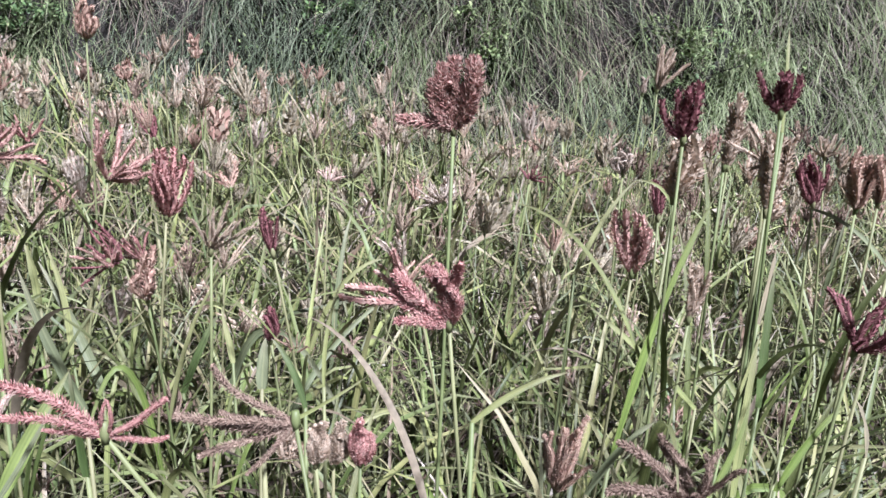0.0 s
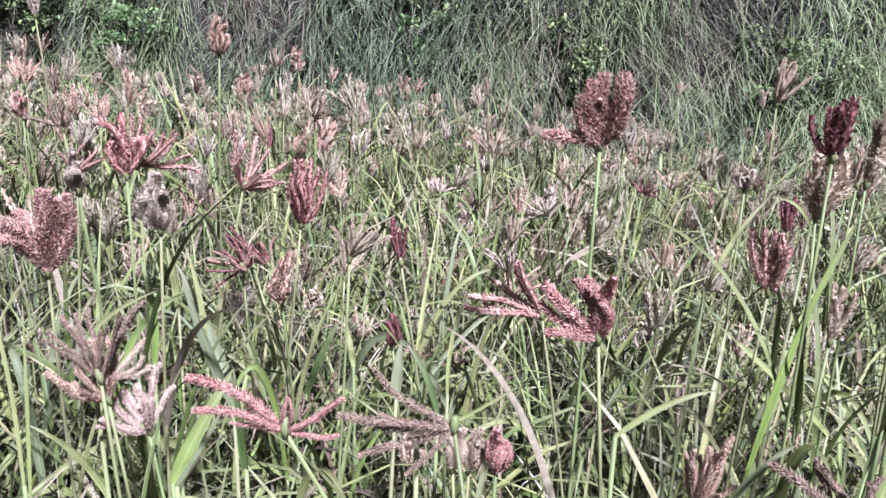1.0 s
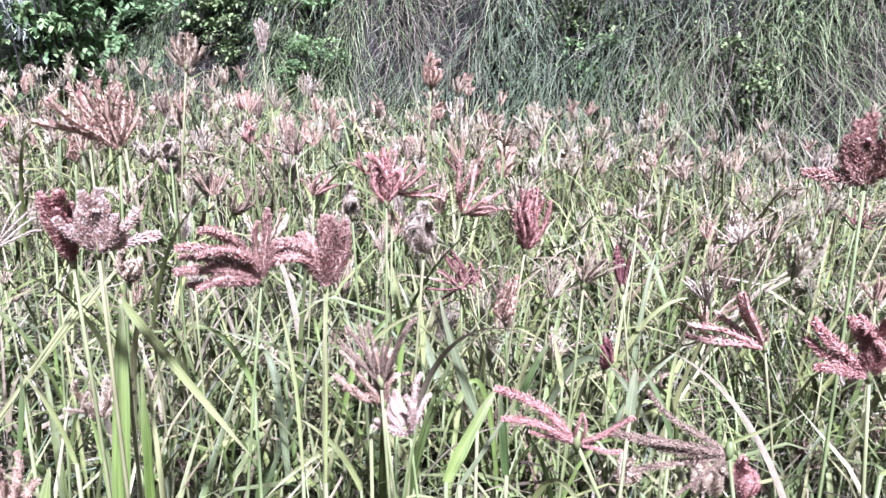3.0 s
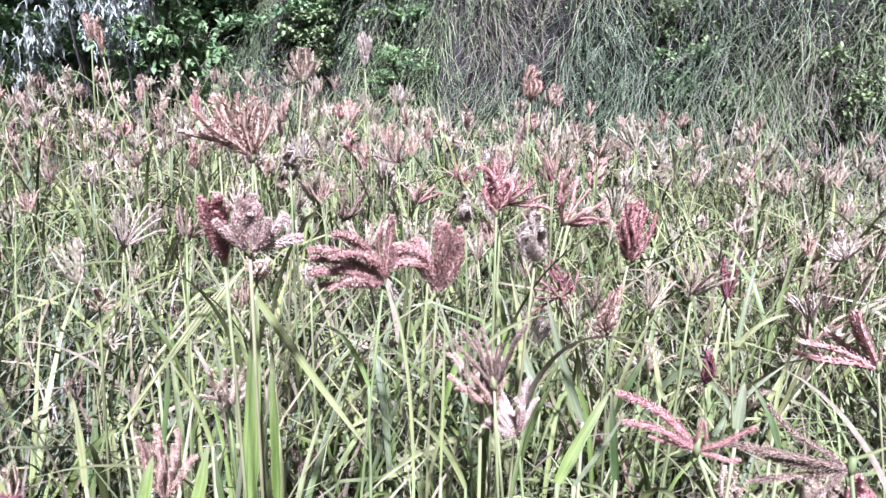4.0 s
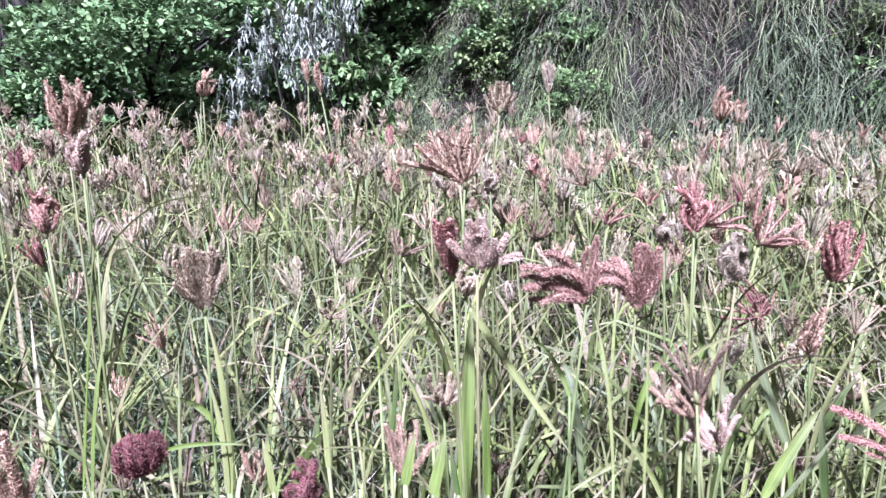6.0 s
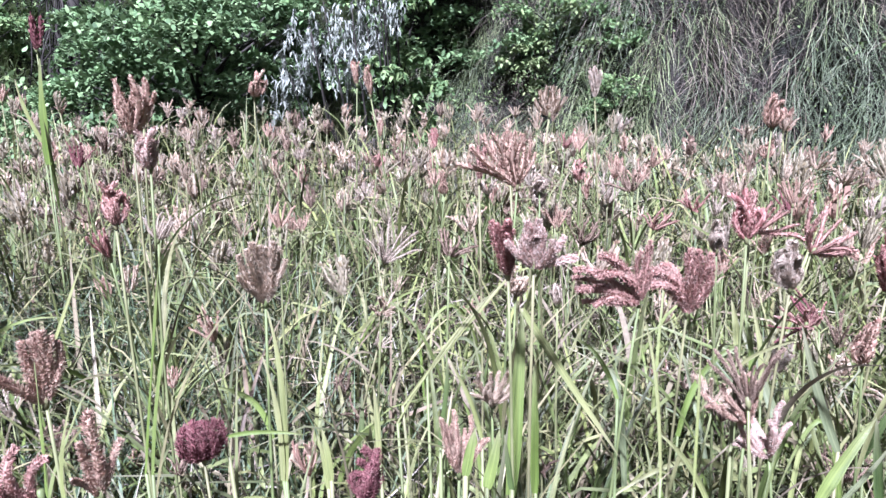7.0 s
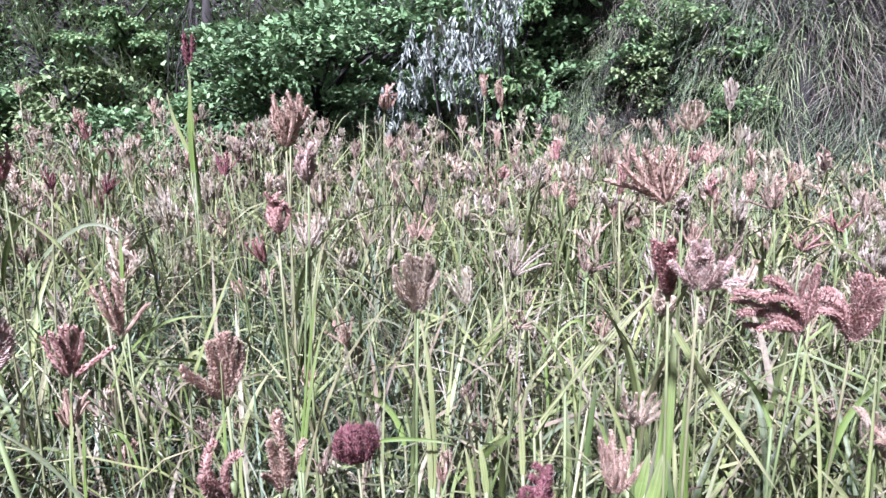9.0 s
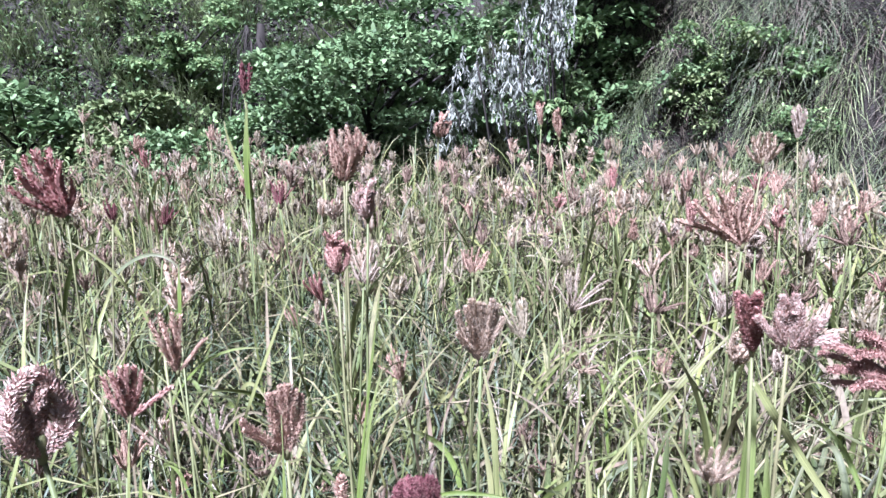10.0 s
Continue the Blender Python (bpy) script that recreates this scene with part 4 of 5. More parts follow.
shoot((-0.144, 0.534, 1.014), (-0.097, 0.544, 1.039), (-0.056, 0.554, 1.066), 0.0039, "pale")
shoot((-0.153, 0.888, 0.872), (-0.152, 0.910, 0.947), (-0.136, 0.931, 1.013), 0.0063, "pale")
shoot((-0.539, 1.046, 0.756), (-0.593, 1.075, 0.862), (-0.654, 1.100, 0.957), 0.0170, "blue")
shoot((-0.345, 0.488, 0.970), (-0.324, 0.500, 1.007), (-0.303, 0.515, 1.052), 0.0056, "blue")
shoot((-0.524, 0.779, 0.932), (-0.532, 0.799, 0.999), (-0.556, 0.817, 1.064), 0.0106, "fresh")
shoot((-0.328, 1.052, 0.818), (-0.338, 1.063, 0.857), (-0.351, 1.075, 0.901), 0.0111, "pale")
shoot((-0.404, 1.033, 0.769), (-0.378, 1.057, 0.846), (-0.355, 1.072, 0.892), 0.0130, "deep")
shoot((-0.201, 0.749, 0.940), (-0.201, 0.758, 0.972), (-0.200, 0.766, 0.997), 0.0147, "blue")
shoot((-0.150, 0.746, 0.920), (-0.170, 0.758, 0.967), (-0.193, 0.766, 0.996), 0.0087, "deep")
shoot((-0.493, 0.606, 1.045), (-0.467, 0.616, 1.072), (-0.422, 0.626, 1.096), 0.0049, "pale")
shoot((-0.627, 1.047, 0.897), (-0.639, 1.060, 0.955), (-0.653, 1.068, 0.996), 0.0142, "pale")
shoot((-0.577, 0.593, 0.869), (-0.606, 0.625, 1.005), (-0.641, 0.641, 1.094), 0.0054, "pale")
shoot((-0.661, 0.624, 0.952), (-0.700, 0.630, 1.009), (-0.744, 0.624, 1.028), 0.0077, "fresh")
shoot((0.369, 0.809, 1.259), (0.370, 0.828, 1.322), (0.371, 0.843, 1.371), 0.0063, "pale")
shoot((-2.600, 0.640, 1.180), (-2.606, 0.645, 1.330), (-2.602, 0.652, 1.500), 0.0300, "fresh")
shoot((-2.630, 0.640, 1.250), (-2.700, 0.630, 1.350), (-2.740, 0.625, 1.440), 0.0200, "pale")
shoot((-0.500, 0.507, 0.925), (-0.510, 0.532, 1.021), (-0.519, 0.552, 1.100), 0.0041, "pale")

# more strap leaves arching between the ears
arch_r = np.random.RandomState(29)
for _ in range(240):
    ang, d = radians(arch_r.uniform(-34, 90)), arch_r.uniform(0.72, 1.9)
    ax, ay = -0.2 - d * math.sin(ang), -0.2 + d * math.cos(ang)
    low = float(land(ax, ay)) + arch_r.uniform(0.28, 0.55)
    turn, reach, up = arch_r.uniform(0, 6.28), arch_r.uniform(0.10, 0.32), arch_r.uniform(0.08, 0.22)
    dx, dy = math.cos(turn) * reach, math.sin(turn) * reach
    shoot((ax, ay, low), (ax + dx * 0.4, ay + dy * 0.4, low + up), (ax + dx, ay + dy, low + up * arch_r.uniform(-0.4, 1.6)), arch_r.uniform(0.006, 0.015), ("fresh", "fresh", "pale", "pale", "blue", "blue", "dry")[arch_r.randint(7)])

# plants deeper in the field
far_r = np.random.RandomState(21)


def deep_place():
    while True:
        turn, d = far_r.uniform(-36, 92), math.sqrt(far_r.uniform(1.55**2, 6.8**2))
        px, py = -0.2 - d * math.sin(radians(turn)), -0.2 + d * math.cos(radians(turn))
        # leaves outgrow the ears in the nearer part of the field's left half
        if float(beyond(FIELD_EDGE, px, py)) < -0.05 and far_r.rand() > (0.75 if turn > 38 and d < 2.6 else 0.45 if d < 2.3 else 0):
            style = ("open", "open", "open", "open", "claw", "fist", "thin", "fan")[far_r.randint(8)]
            colour = ("rose", "tan", "tan", "beige", "beige", "beige", "beige", "brown", "pale", "tan")[far_r.randint(10)]
            return d, px, py, float(land(px, py)) + far_r.uniform(0.54, 0.84) - 0.06 * max(0, min(1, (d - 2.5) / 2)), style, colour, far_r.uniform(0.07, 0.12)


deep = sorted((deep_place() for _ in range(960)), key=lambda p: p[0])
for d, px, py, top, style, colour, size in deep[:118]:
    millet(px, py, top, style, colour, size, leaves=2, near=False)


def deep_ears():
    """The many ears at the back of the field, each on its stalk, too many to tell apart."""
    by_colour = {}
    low = []
    for _ in range(80):
        ang, d = radians(far_r.uniform(-36, 92)), far_r.uniform(0.8, 1.9)
        px, py = -0.2 - d * math.sin(ang), -0.2 + d * math.cos(ang)
        low.append((d, px, py, float(land(px, py)) + far_r.uniform(0.38, 0.68), ("claw", "sprawl", "open")[far_r.randint(3)], ("brown", "brown", "brown", "beige", "rose")[far_r.randint(5)], far_r.uniform(0.045, 0.075)))
    for d, px, py, top, style, colour, size in deep[118:] + low:
        me = far_ear(style, colour, int(far_r.randint(3)), 0 if d > 2.3 else 1 if d > 1.3 else 2)
        v = np.empty(len(me.vertices) * 3)
        me.vertices.foreach_get("co", v)
        a = far_r.uniform(0, 6.28)
        v = v.reshape(-1, 3) * size
        v = np.stack([v[:, 0] * math.cos(a) - v[:, 1] * math.sin(a), v[:, 0] * math.sin(a) + v[:, 1] * math.cos(a), v[:, 2]], 1) + (px, py, top)
        by_colour.setdefault(colour, []).append((v, [tuple(p.vertices) for p in me.polygons]))
        by_colour.setdefault("culm", []).append(tube([(px + far_r.uniform(-0.06, 0.06), py, float(land(px, py))), (px, py, top)], [0.003, 0.002], 4))
    slots, verts, faces, index, at = [], [], [], [], 0
    for k, (colour, pieces) in enumerate(sorted(by_colour.items())):
        slots.append(CULM if colour == "culm" else EARS[colour])
        for v, f in pieces:
            verts.append(v)
            faces += [tuple(i + at for i in p) for p in f]
            index += [k] * len(f)
            at += len(v)
    me = mesh_from("faded_millet", np.concatenate(verts), faces, slots[0], smooth=False)
    for m in slots[1:]:
        me.materials.append(m)
    me.polygons.foreach_set("material_index", index)
    tagged(new("faded_millet", me), "crowded faded beige and brown millet ears in the field", "millet plants", kind="stuff")


deep_ears()


# ---- the mass of leaves and stalks between the plants ----
def field_blades():
    r = np.random.RandomState(33)
    n = 26500
    ang = np.radians(r.uniform(-40, 96, n))
    d = np.sqrt(r.uniform(0.42**2, 6.6**2, n)) * np.where(r.rand(n) < 0.45, r.uniform(0.25, 1, n), 1)
    d = np.maximum(d, 0.45)
    x, y = -0.2 - d * np.sin(ang), -0.15 + d * np.cos(ang)
    # an unseen ring of blades behind the path, added to shade the nearest stalks
    m = 6000
    ring, turn = np.sqrt(r.uniform(0.5**2, 2.6**2, m)), np.radians(r.uniform(96, 320, m))
    x, y, d = (np.concatenate(p) for p in ((x, -0.2 - ring * np.sin(turn)), (y, -0.15 + ring * np.cos(turn)), (d, ring)))
    keep = (beyond(FIELD_EDGE, x, y) < 0.15) & (np.hypot(x + 0.15, y + 0.16) > 0.46)
    # trampled gaps where the leaves stand thin
    gap = np.sin(3.1 * x + 1.7 * np.sin(2.3 * y)) + np.sin(3.7 * y + 1.9 * np.sin(2.9 * x) + 0.8)
    for gx, gy, size in ((-1.40, 0.05, 0.22), (-1.0, 0.25, 0.16), (-0.45, 0.55, 0.2), (-0.3, 0.8, 0.16), (-1.0, 0.55, 0.16)):
        gap += 1.6 * np.exp(-((x - gx) ** 2 + (y - gy) ** 2) / size**2)
    gap -= 1.0 * np.clip(x + 0.1, 0, 0.5) / 0.5
    keep &= r.rand(len(x)) > np.clip((gap - 0.55) * 0.75, 0, 0.8)
    x, y, d = x[keep], y[keep], d[keep]
    n = len(x)
    z = land(x, y)
    stem = r.rand(n) < 0.17
    tall = np.where(stem, r.uniform(0.5, 0.82, n), r.uniform(0.35, 0.75, n))
    lift = np.where(stem, 0, r.uniform(0.0, 0.42, n))
    base = np.stack([x, y, z + lift], 1)
    width = np.where(stem, r.uniform(0.0025, 0.0045, n), np.where(r.rand(n) < 0.5, r.uniform(0.008, 0.016, n), r.uniform(0.004, 0.009, n)))
    lean = np.where(stem, r.uniform(0, 0.22, n), r.uniform(0.05, 0.75, n))
    bend = np.where(stem, r.uniform(-0.1, 0.25, n), np.radians(r.uniform(10, 165, n)))
    length = np.where(stem, tall, np.minimum(tall, (0.84 - lift) * 1.25))
    v, f = strips(base, r.uniform(0, 6.28, n), length, width, lean, bend, 5, 0.3, r.uniform(-1.2, 1.2, n))
    tagged(new("millet_leaves", mesh_from("millet_leaves", v, f, BLADE, uv=blade_uv(n, 5))), "tangled green and straw-coloured millet leaves and stalks", "foliage", kind="stuff")


field_blades()


def outer_field():
    """The crop goes on behind and beside the path, thinner leaves and stalks to the edges of the terrace."""
    r = np.random.RandomState(43)
    n = 9000
    ring, turn = np.sqrt(r.uniform(2.5**2, 8.5**2, n)), np.radians(r.uniform(98, 318, n))
    x, y = -0.2 - ring * np.sin(turn), -0.15 + ring * np.cos(turn)
    keep = beyond(FIELD_EDGE, x, y) < 0.1
    x, y = x[keep], y[keep]
    n = len(x)
    base = np.stack([x, y, land(x, y)], 1)
    v, f = strips(base, r.uniform(0, 6.28, n), r.uniform(0.5, 0.9, n), r.uniform(0.01, 0.02, n), r.uniform(0.05, 0.7, n), np.radians(r.uniform(10, 120, n)), 4, 0.3, r.uniform(-1, 1, n))
    tagged(new("outer_millet_leaves", mesh_from("outer_millet_leaves", v, f, BLADE, uv=blade_uv(n, 4))), "green and straw-coloured millet leaves of the outer field", "foliage", kind="stuff")


outer_field()


def weedy_grass():
    """A patch of thin grey-green grass that has come up among the millet, its blades arching every way."""
    r = np.random.RandomState(37)
    n = 4200
    d, turn = np.sqrt(r.uniform(1.1**2, 2.7**2, n)), np.radians(r.uniform(52, 94, n))
    x, y = -0.2 - d * np.sin(turn), -0.15 + d * np.cos(turn)
    keep = np.sin(4.3 * x + 1.0) + np.sin(5.1 * y + 1.3 * x) + r.normal(0, 0.5, n) > -0.6
    x, y = x[keep], y[keep]
    n = len(x)
    base = np.stack([x, y, land(x, y) + r.uniform(0.0, 0.3, n)], 1)
    v, f = strips(base, r.uniform(0, 6.28, n), r.uniform(0.35, 0.62, n), r.uniform(0.003, 0.007, n), r.uniform(0.05, 0.6, n), np.radians(r.uniform(30, 150, n)), 7, 0.3, r.uniform(-1, 1, n), flat=True)
    tagged(new("weedy_grass", mesh_from("weedy_grass", v, f, WEED_GRASS)), "thin grey-green weedy grass tangled among the millet", "grass", kind="stuff")


weedy_grass()


def young_leaves():
    """Broad yellow-green leaves that stand up through the lower tangle, thickest in the field's middle."""
    r = np.random.RandomState(41)
    n = 2600
    d, turn = np.sqrt(r.uniform(0.95**2, 3.6**2, n)), np.radians(r.uniform(-40, 60, n))
    x, y = -0.2 - d * np.sin(turn), -0.15 + d * np.cos(turn)
    keep = (beyond(FIELD_EDGE, x, y) < 0) & (r.rand(n) < np.where(turn < 0.35, 1.0, 0.45))
    x, y = x[keep], y[keep]
    n = len(x)
    base = np.stack([x, y, land(x, y) + r.uniform(0.1, 0.4, n)], 1)
    v, f = strips(base, r.uniform(0, 6.28, n), r.uniform(0.22, 0.42, n), r.uniform(0.006, 0.013, n), r.uniform(0.03, 0.5, n), np.radians(r.uniform(10, 110, n)), 7, 0.3, r.uniform(-0.8, 0.8, n))
    tagged(new("young_leaves", mesh_from("young_leaves", v, f, YOUNG, uv=blade_uv(n, 7))), "broad yellow-green millet leaves standing among the stalks", "foliage", kind="stuff")


young_leaves()


def withered_leaves():
    """Thin crooked leaves that have dried to grey and straw, caught between the green ones."""
    r = np.random.RandomState(39)
    n = 7000
    d, turn = np.sqrt(r.uniform(0.5**2, 3.4**2, n)) * np.where(r.rand(n) < 0.5, r.uniform(0.35, 1, n), 1), np.radians(r.uniform(-40, 96, n))
    d = np.maximum(d, 0.55)
    x, y = -0.2 - d * np.sin(turn), -0.15 + d * np.cos(turn)
    keep = (beyond(FIELD_EDGE, x, y) < 0) & (np.sin(3.9 * x + 0.6) + np.sin(4.7 * y - 1.1 * x) + r.normal(0, 0.7, n) > -0.3)
    x, y = x[keep], y[keep]
    n = len(x)
    base = np.stack([x, y, land(x, y) + r.uniform(0.12, 0.52, n)], 1)
    v, f = strips(base, r.uniform(0, 6.28, n), r.uniform(0.10, 0.34, n), r.uniform(0.002, 0.0055, n), r.uniform(0.1, 1.9, n), np.radians(r.uniform(-40, 150, n)), 5, 0.3, r.uniform(-2.5, 2.5, n), flat=True)
    tagged(new("withered_leaves", mesh_from("withered_leaves", v, f, WITHERED)), "thin withered grey and straw leaves caught among the stalks", "dry leaves", kind="stuff")


withered_leaves()


def field_litter():
    """Dead leaves and broken straw slumped between the stalks, coloured extra dark to deepen the shade there."""
    r = np.random.RandomState(35)
    n = 15000
    d, ang = np.sqrt(r.uniform(0.5**2, 4.2**2, n)) * np.where(r.rand(n) < 0.4, r.uniform(0.3, 1, n), 1), np.radians(r.uniform(-42, 98, n))
    d = np.maximum(d, 0.5)
    x, y = -0.2 - d * np.sin(ang), -0.15 + d * np.cos(ang)
    keep = beyond(FIELD_EDGE, x, y) < 0.1
    x, y = x[keep], y[keep]
    n = len(x)
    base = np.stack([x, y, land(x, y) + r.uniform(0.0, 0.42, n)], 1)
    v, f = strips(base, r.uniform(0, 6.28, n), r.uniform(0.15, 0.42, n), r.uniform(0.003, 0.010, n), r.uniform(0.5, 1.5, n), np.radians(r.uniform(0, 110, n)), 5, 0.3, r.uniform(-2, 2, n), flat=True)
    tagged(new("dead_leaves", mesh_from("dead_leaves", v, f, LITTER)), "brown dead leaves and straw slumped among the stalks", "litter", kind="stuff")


field_litter()


# ---- the overgrown bank ----
def bank_points(r, n, lo, hi, reach=(-0.2, 2.6)):
    """Places on the bank between two compass turns seen from the field."""
    out = []
    while len(out) < n:
        ang, d = np.radians(r.uniform(lo, hi, 4 * n)), r.uniform(3.2, 13, 4 * n)
        x, y = -0.2 - d * np.sin(ang), -0.2 + d * np.cos(ang)
        b = beyond(BANK_FOOT, x, y)
        ok = (b > reach[0]) & (b < reach[1])
        out += list(zip(x[ok], y[ok]))
    p = np.array(out[:n])
    return np.stack([p[:, 0], p[:, 1], land(p[:, 0], p[:, 1])], 1)


def bank_grass():
    """Long grass that springs from tussocks and hangs down the bank like hair, thin over the hollows."""
    r = np.random.RandomState(44)
    tufts = np.concatenate([bank_points(r, 2300, -42, 60, (-0.25, 1.6)), bank_points(r, 1500, 58, 100, (-1.5, 5.0))])
    verts, faces, index, at = [], [], [], 0
    for p in tufts:
        hollow = math.sin(p[0] * 2.6 + 1.5 * math.sin(p[2] * 1.9)) * math.sin(p[2] * 3.3 + p[0] * 0.8 + 0.7)
        if (hollow > 0.6 and r.rand() < 0.7) or r.rand() < hollowed(p[0], p[1]) - 0.35:
            continue
        slope = p[0] < -6.0
        k = r.randint(14, 26) if slope else r.randint(32, 62)
        sway, reach = r.normal(0, 0.34), r.uniform(0.5, 1.15)
        q = p + r.normal(0, 1, (k, 3)) * (0.10, 0.05, 0.02)
        q[:, 2] = land(q[:, 0], q[:, 1]) - 0.01
        az = math.atan2(-p[1], 0.4 - p[0]) + sway + r.normal(0, 0.4, k)
        lean = r.uniform(1.35, 2.3, k)
        v, f = strips(q, az, reach * r.uniform(0.3, 0.8, k), r.uniform(0.003, 0.0062, k) * (2.2 if slope else 1), lean - (0.9 if slope else 0), np.maximum(0.2, r.normal(2.62, 0.22, k) - lean), 3, 0.2, r.uniform(-0.6, 0.6, k), flat=True)
        verts.append(v)
        faces.append(f + at)
        dry = 0.06 + 0.34 * max(0.0, math.sin(p[0] * 1.3 + 0.6) * math.sin(p[2] * 2.1 + p[0] * 0.7)) ** 0.7
        lush = 0.5 + 0.5 * math.sin(p[0] * 2.1 + 2.0 * math.sin(p[2] * 1.7))
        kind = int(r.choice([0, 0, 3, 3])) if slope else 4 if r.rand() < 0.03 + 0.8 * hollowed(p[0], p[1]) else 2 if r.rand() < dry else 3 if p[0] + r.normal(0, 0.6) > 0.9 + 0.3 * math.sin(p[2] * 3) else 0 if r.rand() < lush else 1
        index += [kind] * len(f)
        at += len(v)
    me = mesh_from("bank_grass", np.concatenate(verts), np.concatenate(faces), BANK_GRASS[0])
    for m in BANK_GRASS[1:]:
        me.materials.append(m)
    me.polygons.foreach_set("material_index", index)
    tagged(new("bank_grass", me), "long grey-green grass hanging down the shaded bank", "grass", kind="stuff")


bank_grass()


def leaf_cloud(points, r, size, aspect, droop, drop_sd=0.5, flat=False):
    """Small pointed leaves, each folded along its midrib, one at each point."""
    n = len(points)
    v, f = strips(points, r.uniform(0, 6.28, n), size * r.uniform(0.6, 1.25, n), size * aspect * r.uniform(0.8, 1.2, n), droop + r.normal(0, drop_sd, n), r.uniform(0.1, 0.7, n), 3, 0.25, r.uniform(-0.5, 0.5, n), flat)
    return v, f


def bank_herbs():
    r = np.random.RandomState(45)
    seats = np.array([(0.2, 4.85, 0), (0.1, 4.75, 0), (-0.6, 4.9, 0), (-3.5, 5.4, 0), (-3.2, 5.3, 0), (-3.9, 5.5, 0), (0.5, 4.9, 0), (-0.9, 5.15, 0), (-2.9, 5.2, 0), (1.6, 4.7, 0), (2.2, 4.8, 0), (-1.3, 4.9, 0)])
    near = np.repeat(seats, 14, 0) + r.normal(0, 1, (168, 3)) * (0.16, 0.08, 0)
    near[:, 2] = land(near[:, 0], near[:, 1])
    strewn = bank_points(r, 900, -40, 57, (0.1, 1.5))
    patch = np.sin(strewn[:, 0] * 3.1 + 0.4) * np.sin(strewn[:, 2] * 3.7 + 1.3 * strewn[:, 0] + 1.0)
    strewn = strewn[patch + r.normal(0, 0.12, len(patch)) > 0.32]
    clumps = np.concatenate([near, strewn, bank_points(r, 1650, 57, 100, (-2.2, 5.0))])
    verts, faces, index, at = [], [], [], 0
    for c in clumps:
        k, spread = r.randint(16, 56), r.uniform(0.07, 0.22) * (1 if c[0] < -5 else 0.7)
        q = c + r.normal(0, 1, (k, 3)) * (spread, spread, spread * 1.1) + (0, 0, spread * r.uniform(0.3, 2.2))
        q[:, 2] = np.maximum(q[:, 2], land(q[:, 0], q[:, 1]) + 0.02) + 0.04
        v, f = leaf_cloud(q, r, r.uniform(0.03, 0.06) * (1.6 if c[0] < -5 else 0.75), r.uniform(0.35, 0.6), r.uniform(1.2, 2.0), 0.5, True)
        verts.append(v)
        faces.append(f + at)
        at += len(v)
        lush = math.sin(c[0] * 2.3 + 1.0) + math.sin(c[1] * 2.9) + r.normal(0, 0.6)
        index += [1 if lush > 0.6 and c[0] < -4 else 2 if lush < -0.5 else 0] * len(f)
    me = mesh_from("bank_herbs", np.concatenate(verts), np.concatenate(faces), HERB)
    me.materials.append(VINE_LEAF)
    me.materials.append(BUSH_LEAF)
    me.polygons.foreach_set("material_index", index)
    tagged(new("bank_herbs", me), "patches of broad-leaved green herbs on the bank", "weeds", kind="stuff")


bank_herbs()


def shrub(name, label, place, tall, wide, leaves, leaf_size, aspect, material, droop, seed, clumps=26, hang=0.0, sway=(0.0, 0.0), puff=1.0, stout=1.0):
    """A shrub: a few stems forking from the ground and a crown of leaves in uneven clumps."""
    r = np.random.RandomState(seed)
    x, y = place
    ob = tagged(new(name), label, "shrub")
    ob.location = (x, y, float(land(x, y)))
    centres = []
    for i in range(clumps):
        a, h = r.uniform(0, 6.28), r.uniform(0.12, 1.0)
        rad = wide * math.sqrt(r.rand()) * (0.55 + 0.6 * math.sin(math.pi * min(1, h * 0.85)))
        centres.append(np.array([rad * math.cos(a) + sway[0] * h, rad * math.sin(a) + sway[1] * h, tall * h]))
    trunk = tube([(0, 0, -0.1), (0.02, 0.01, tall * 0.2), (sway[0] * 0.4, 0.04 + sway[1] * 0.4, tall * 0.45), (0.05 + sway[0] * 0.75, sway[1] * 0.75, tall * 0.75)], [0.05 * stout, 0.04 * stout, 0.03 * stout, 0.012 * stout], 7)
    part("trunk", mesh_from("trunk", trunk[0], trunk[1], BARK), ob)
    for c in centres[::3]:
        z0 = min(c[2] * 0.55, tall * 0.6)
        limb = tube([(0.01 + sway[0] * z0 / tall, 0.02 + sway[1] * z0 / tall, z0), tuple(c * 0.5 + np.array([0, 0, z0 * 0.5])), tuple(c)], [0.02 * stout, 0.013 * stout, 0.005], 5)
        part("limb", mesh_from("limb", limb[0], limb[1], BARK), ob)
    pts = []
    for c in centres:
        k = leaves // clumps
        s = wide * r.uniform(0.14, 0.30) * puff
        q = r.normal(0, 1, (k, 3))
        q /= np.linalg.norm(q, axis=1)[:, None] + 1e-6
        q[:, 2] = np.where(q[:, 2] < -0.25, -q[:, 2], q[:, 2]) * (0.62 + hang)
        q = q * r.uniform(0.72, 1.1, (k, 1)) * s * (1.15, 1.15, 1)
        pts.append(c + q)
    pts = np.concatenate(pts)
    pts[:, 2] = np.maximum(pts[:, 2], 0.05)
    v, f = leaf_cloud(pts, r, leaf_size, aspect, droop, 0.5, True)
    part("crown", mesh_from("crown", v, f, material), ob)
    return ob


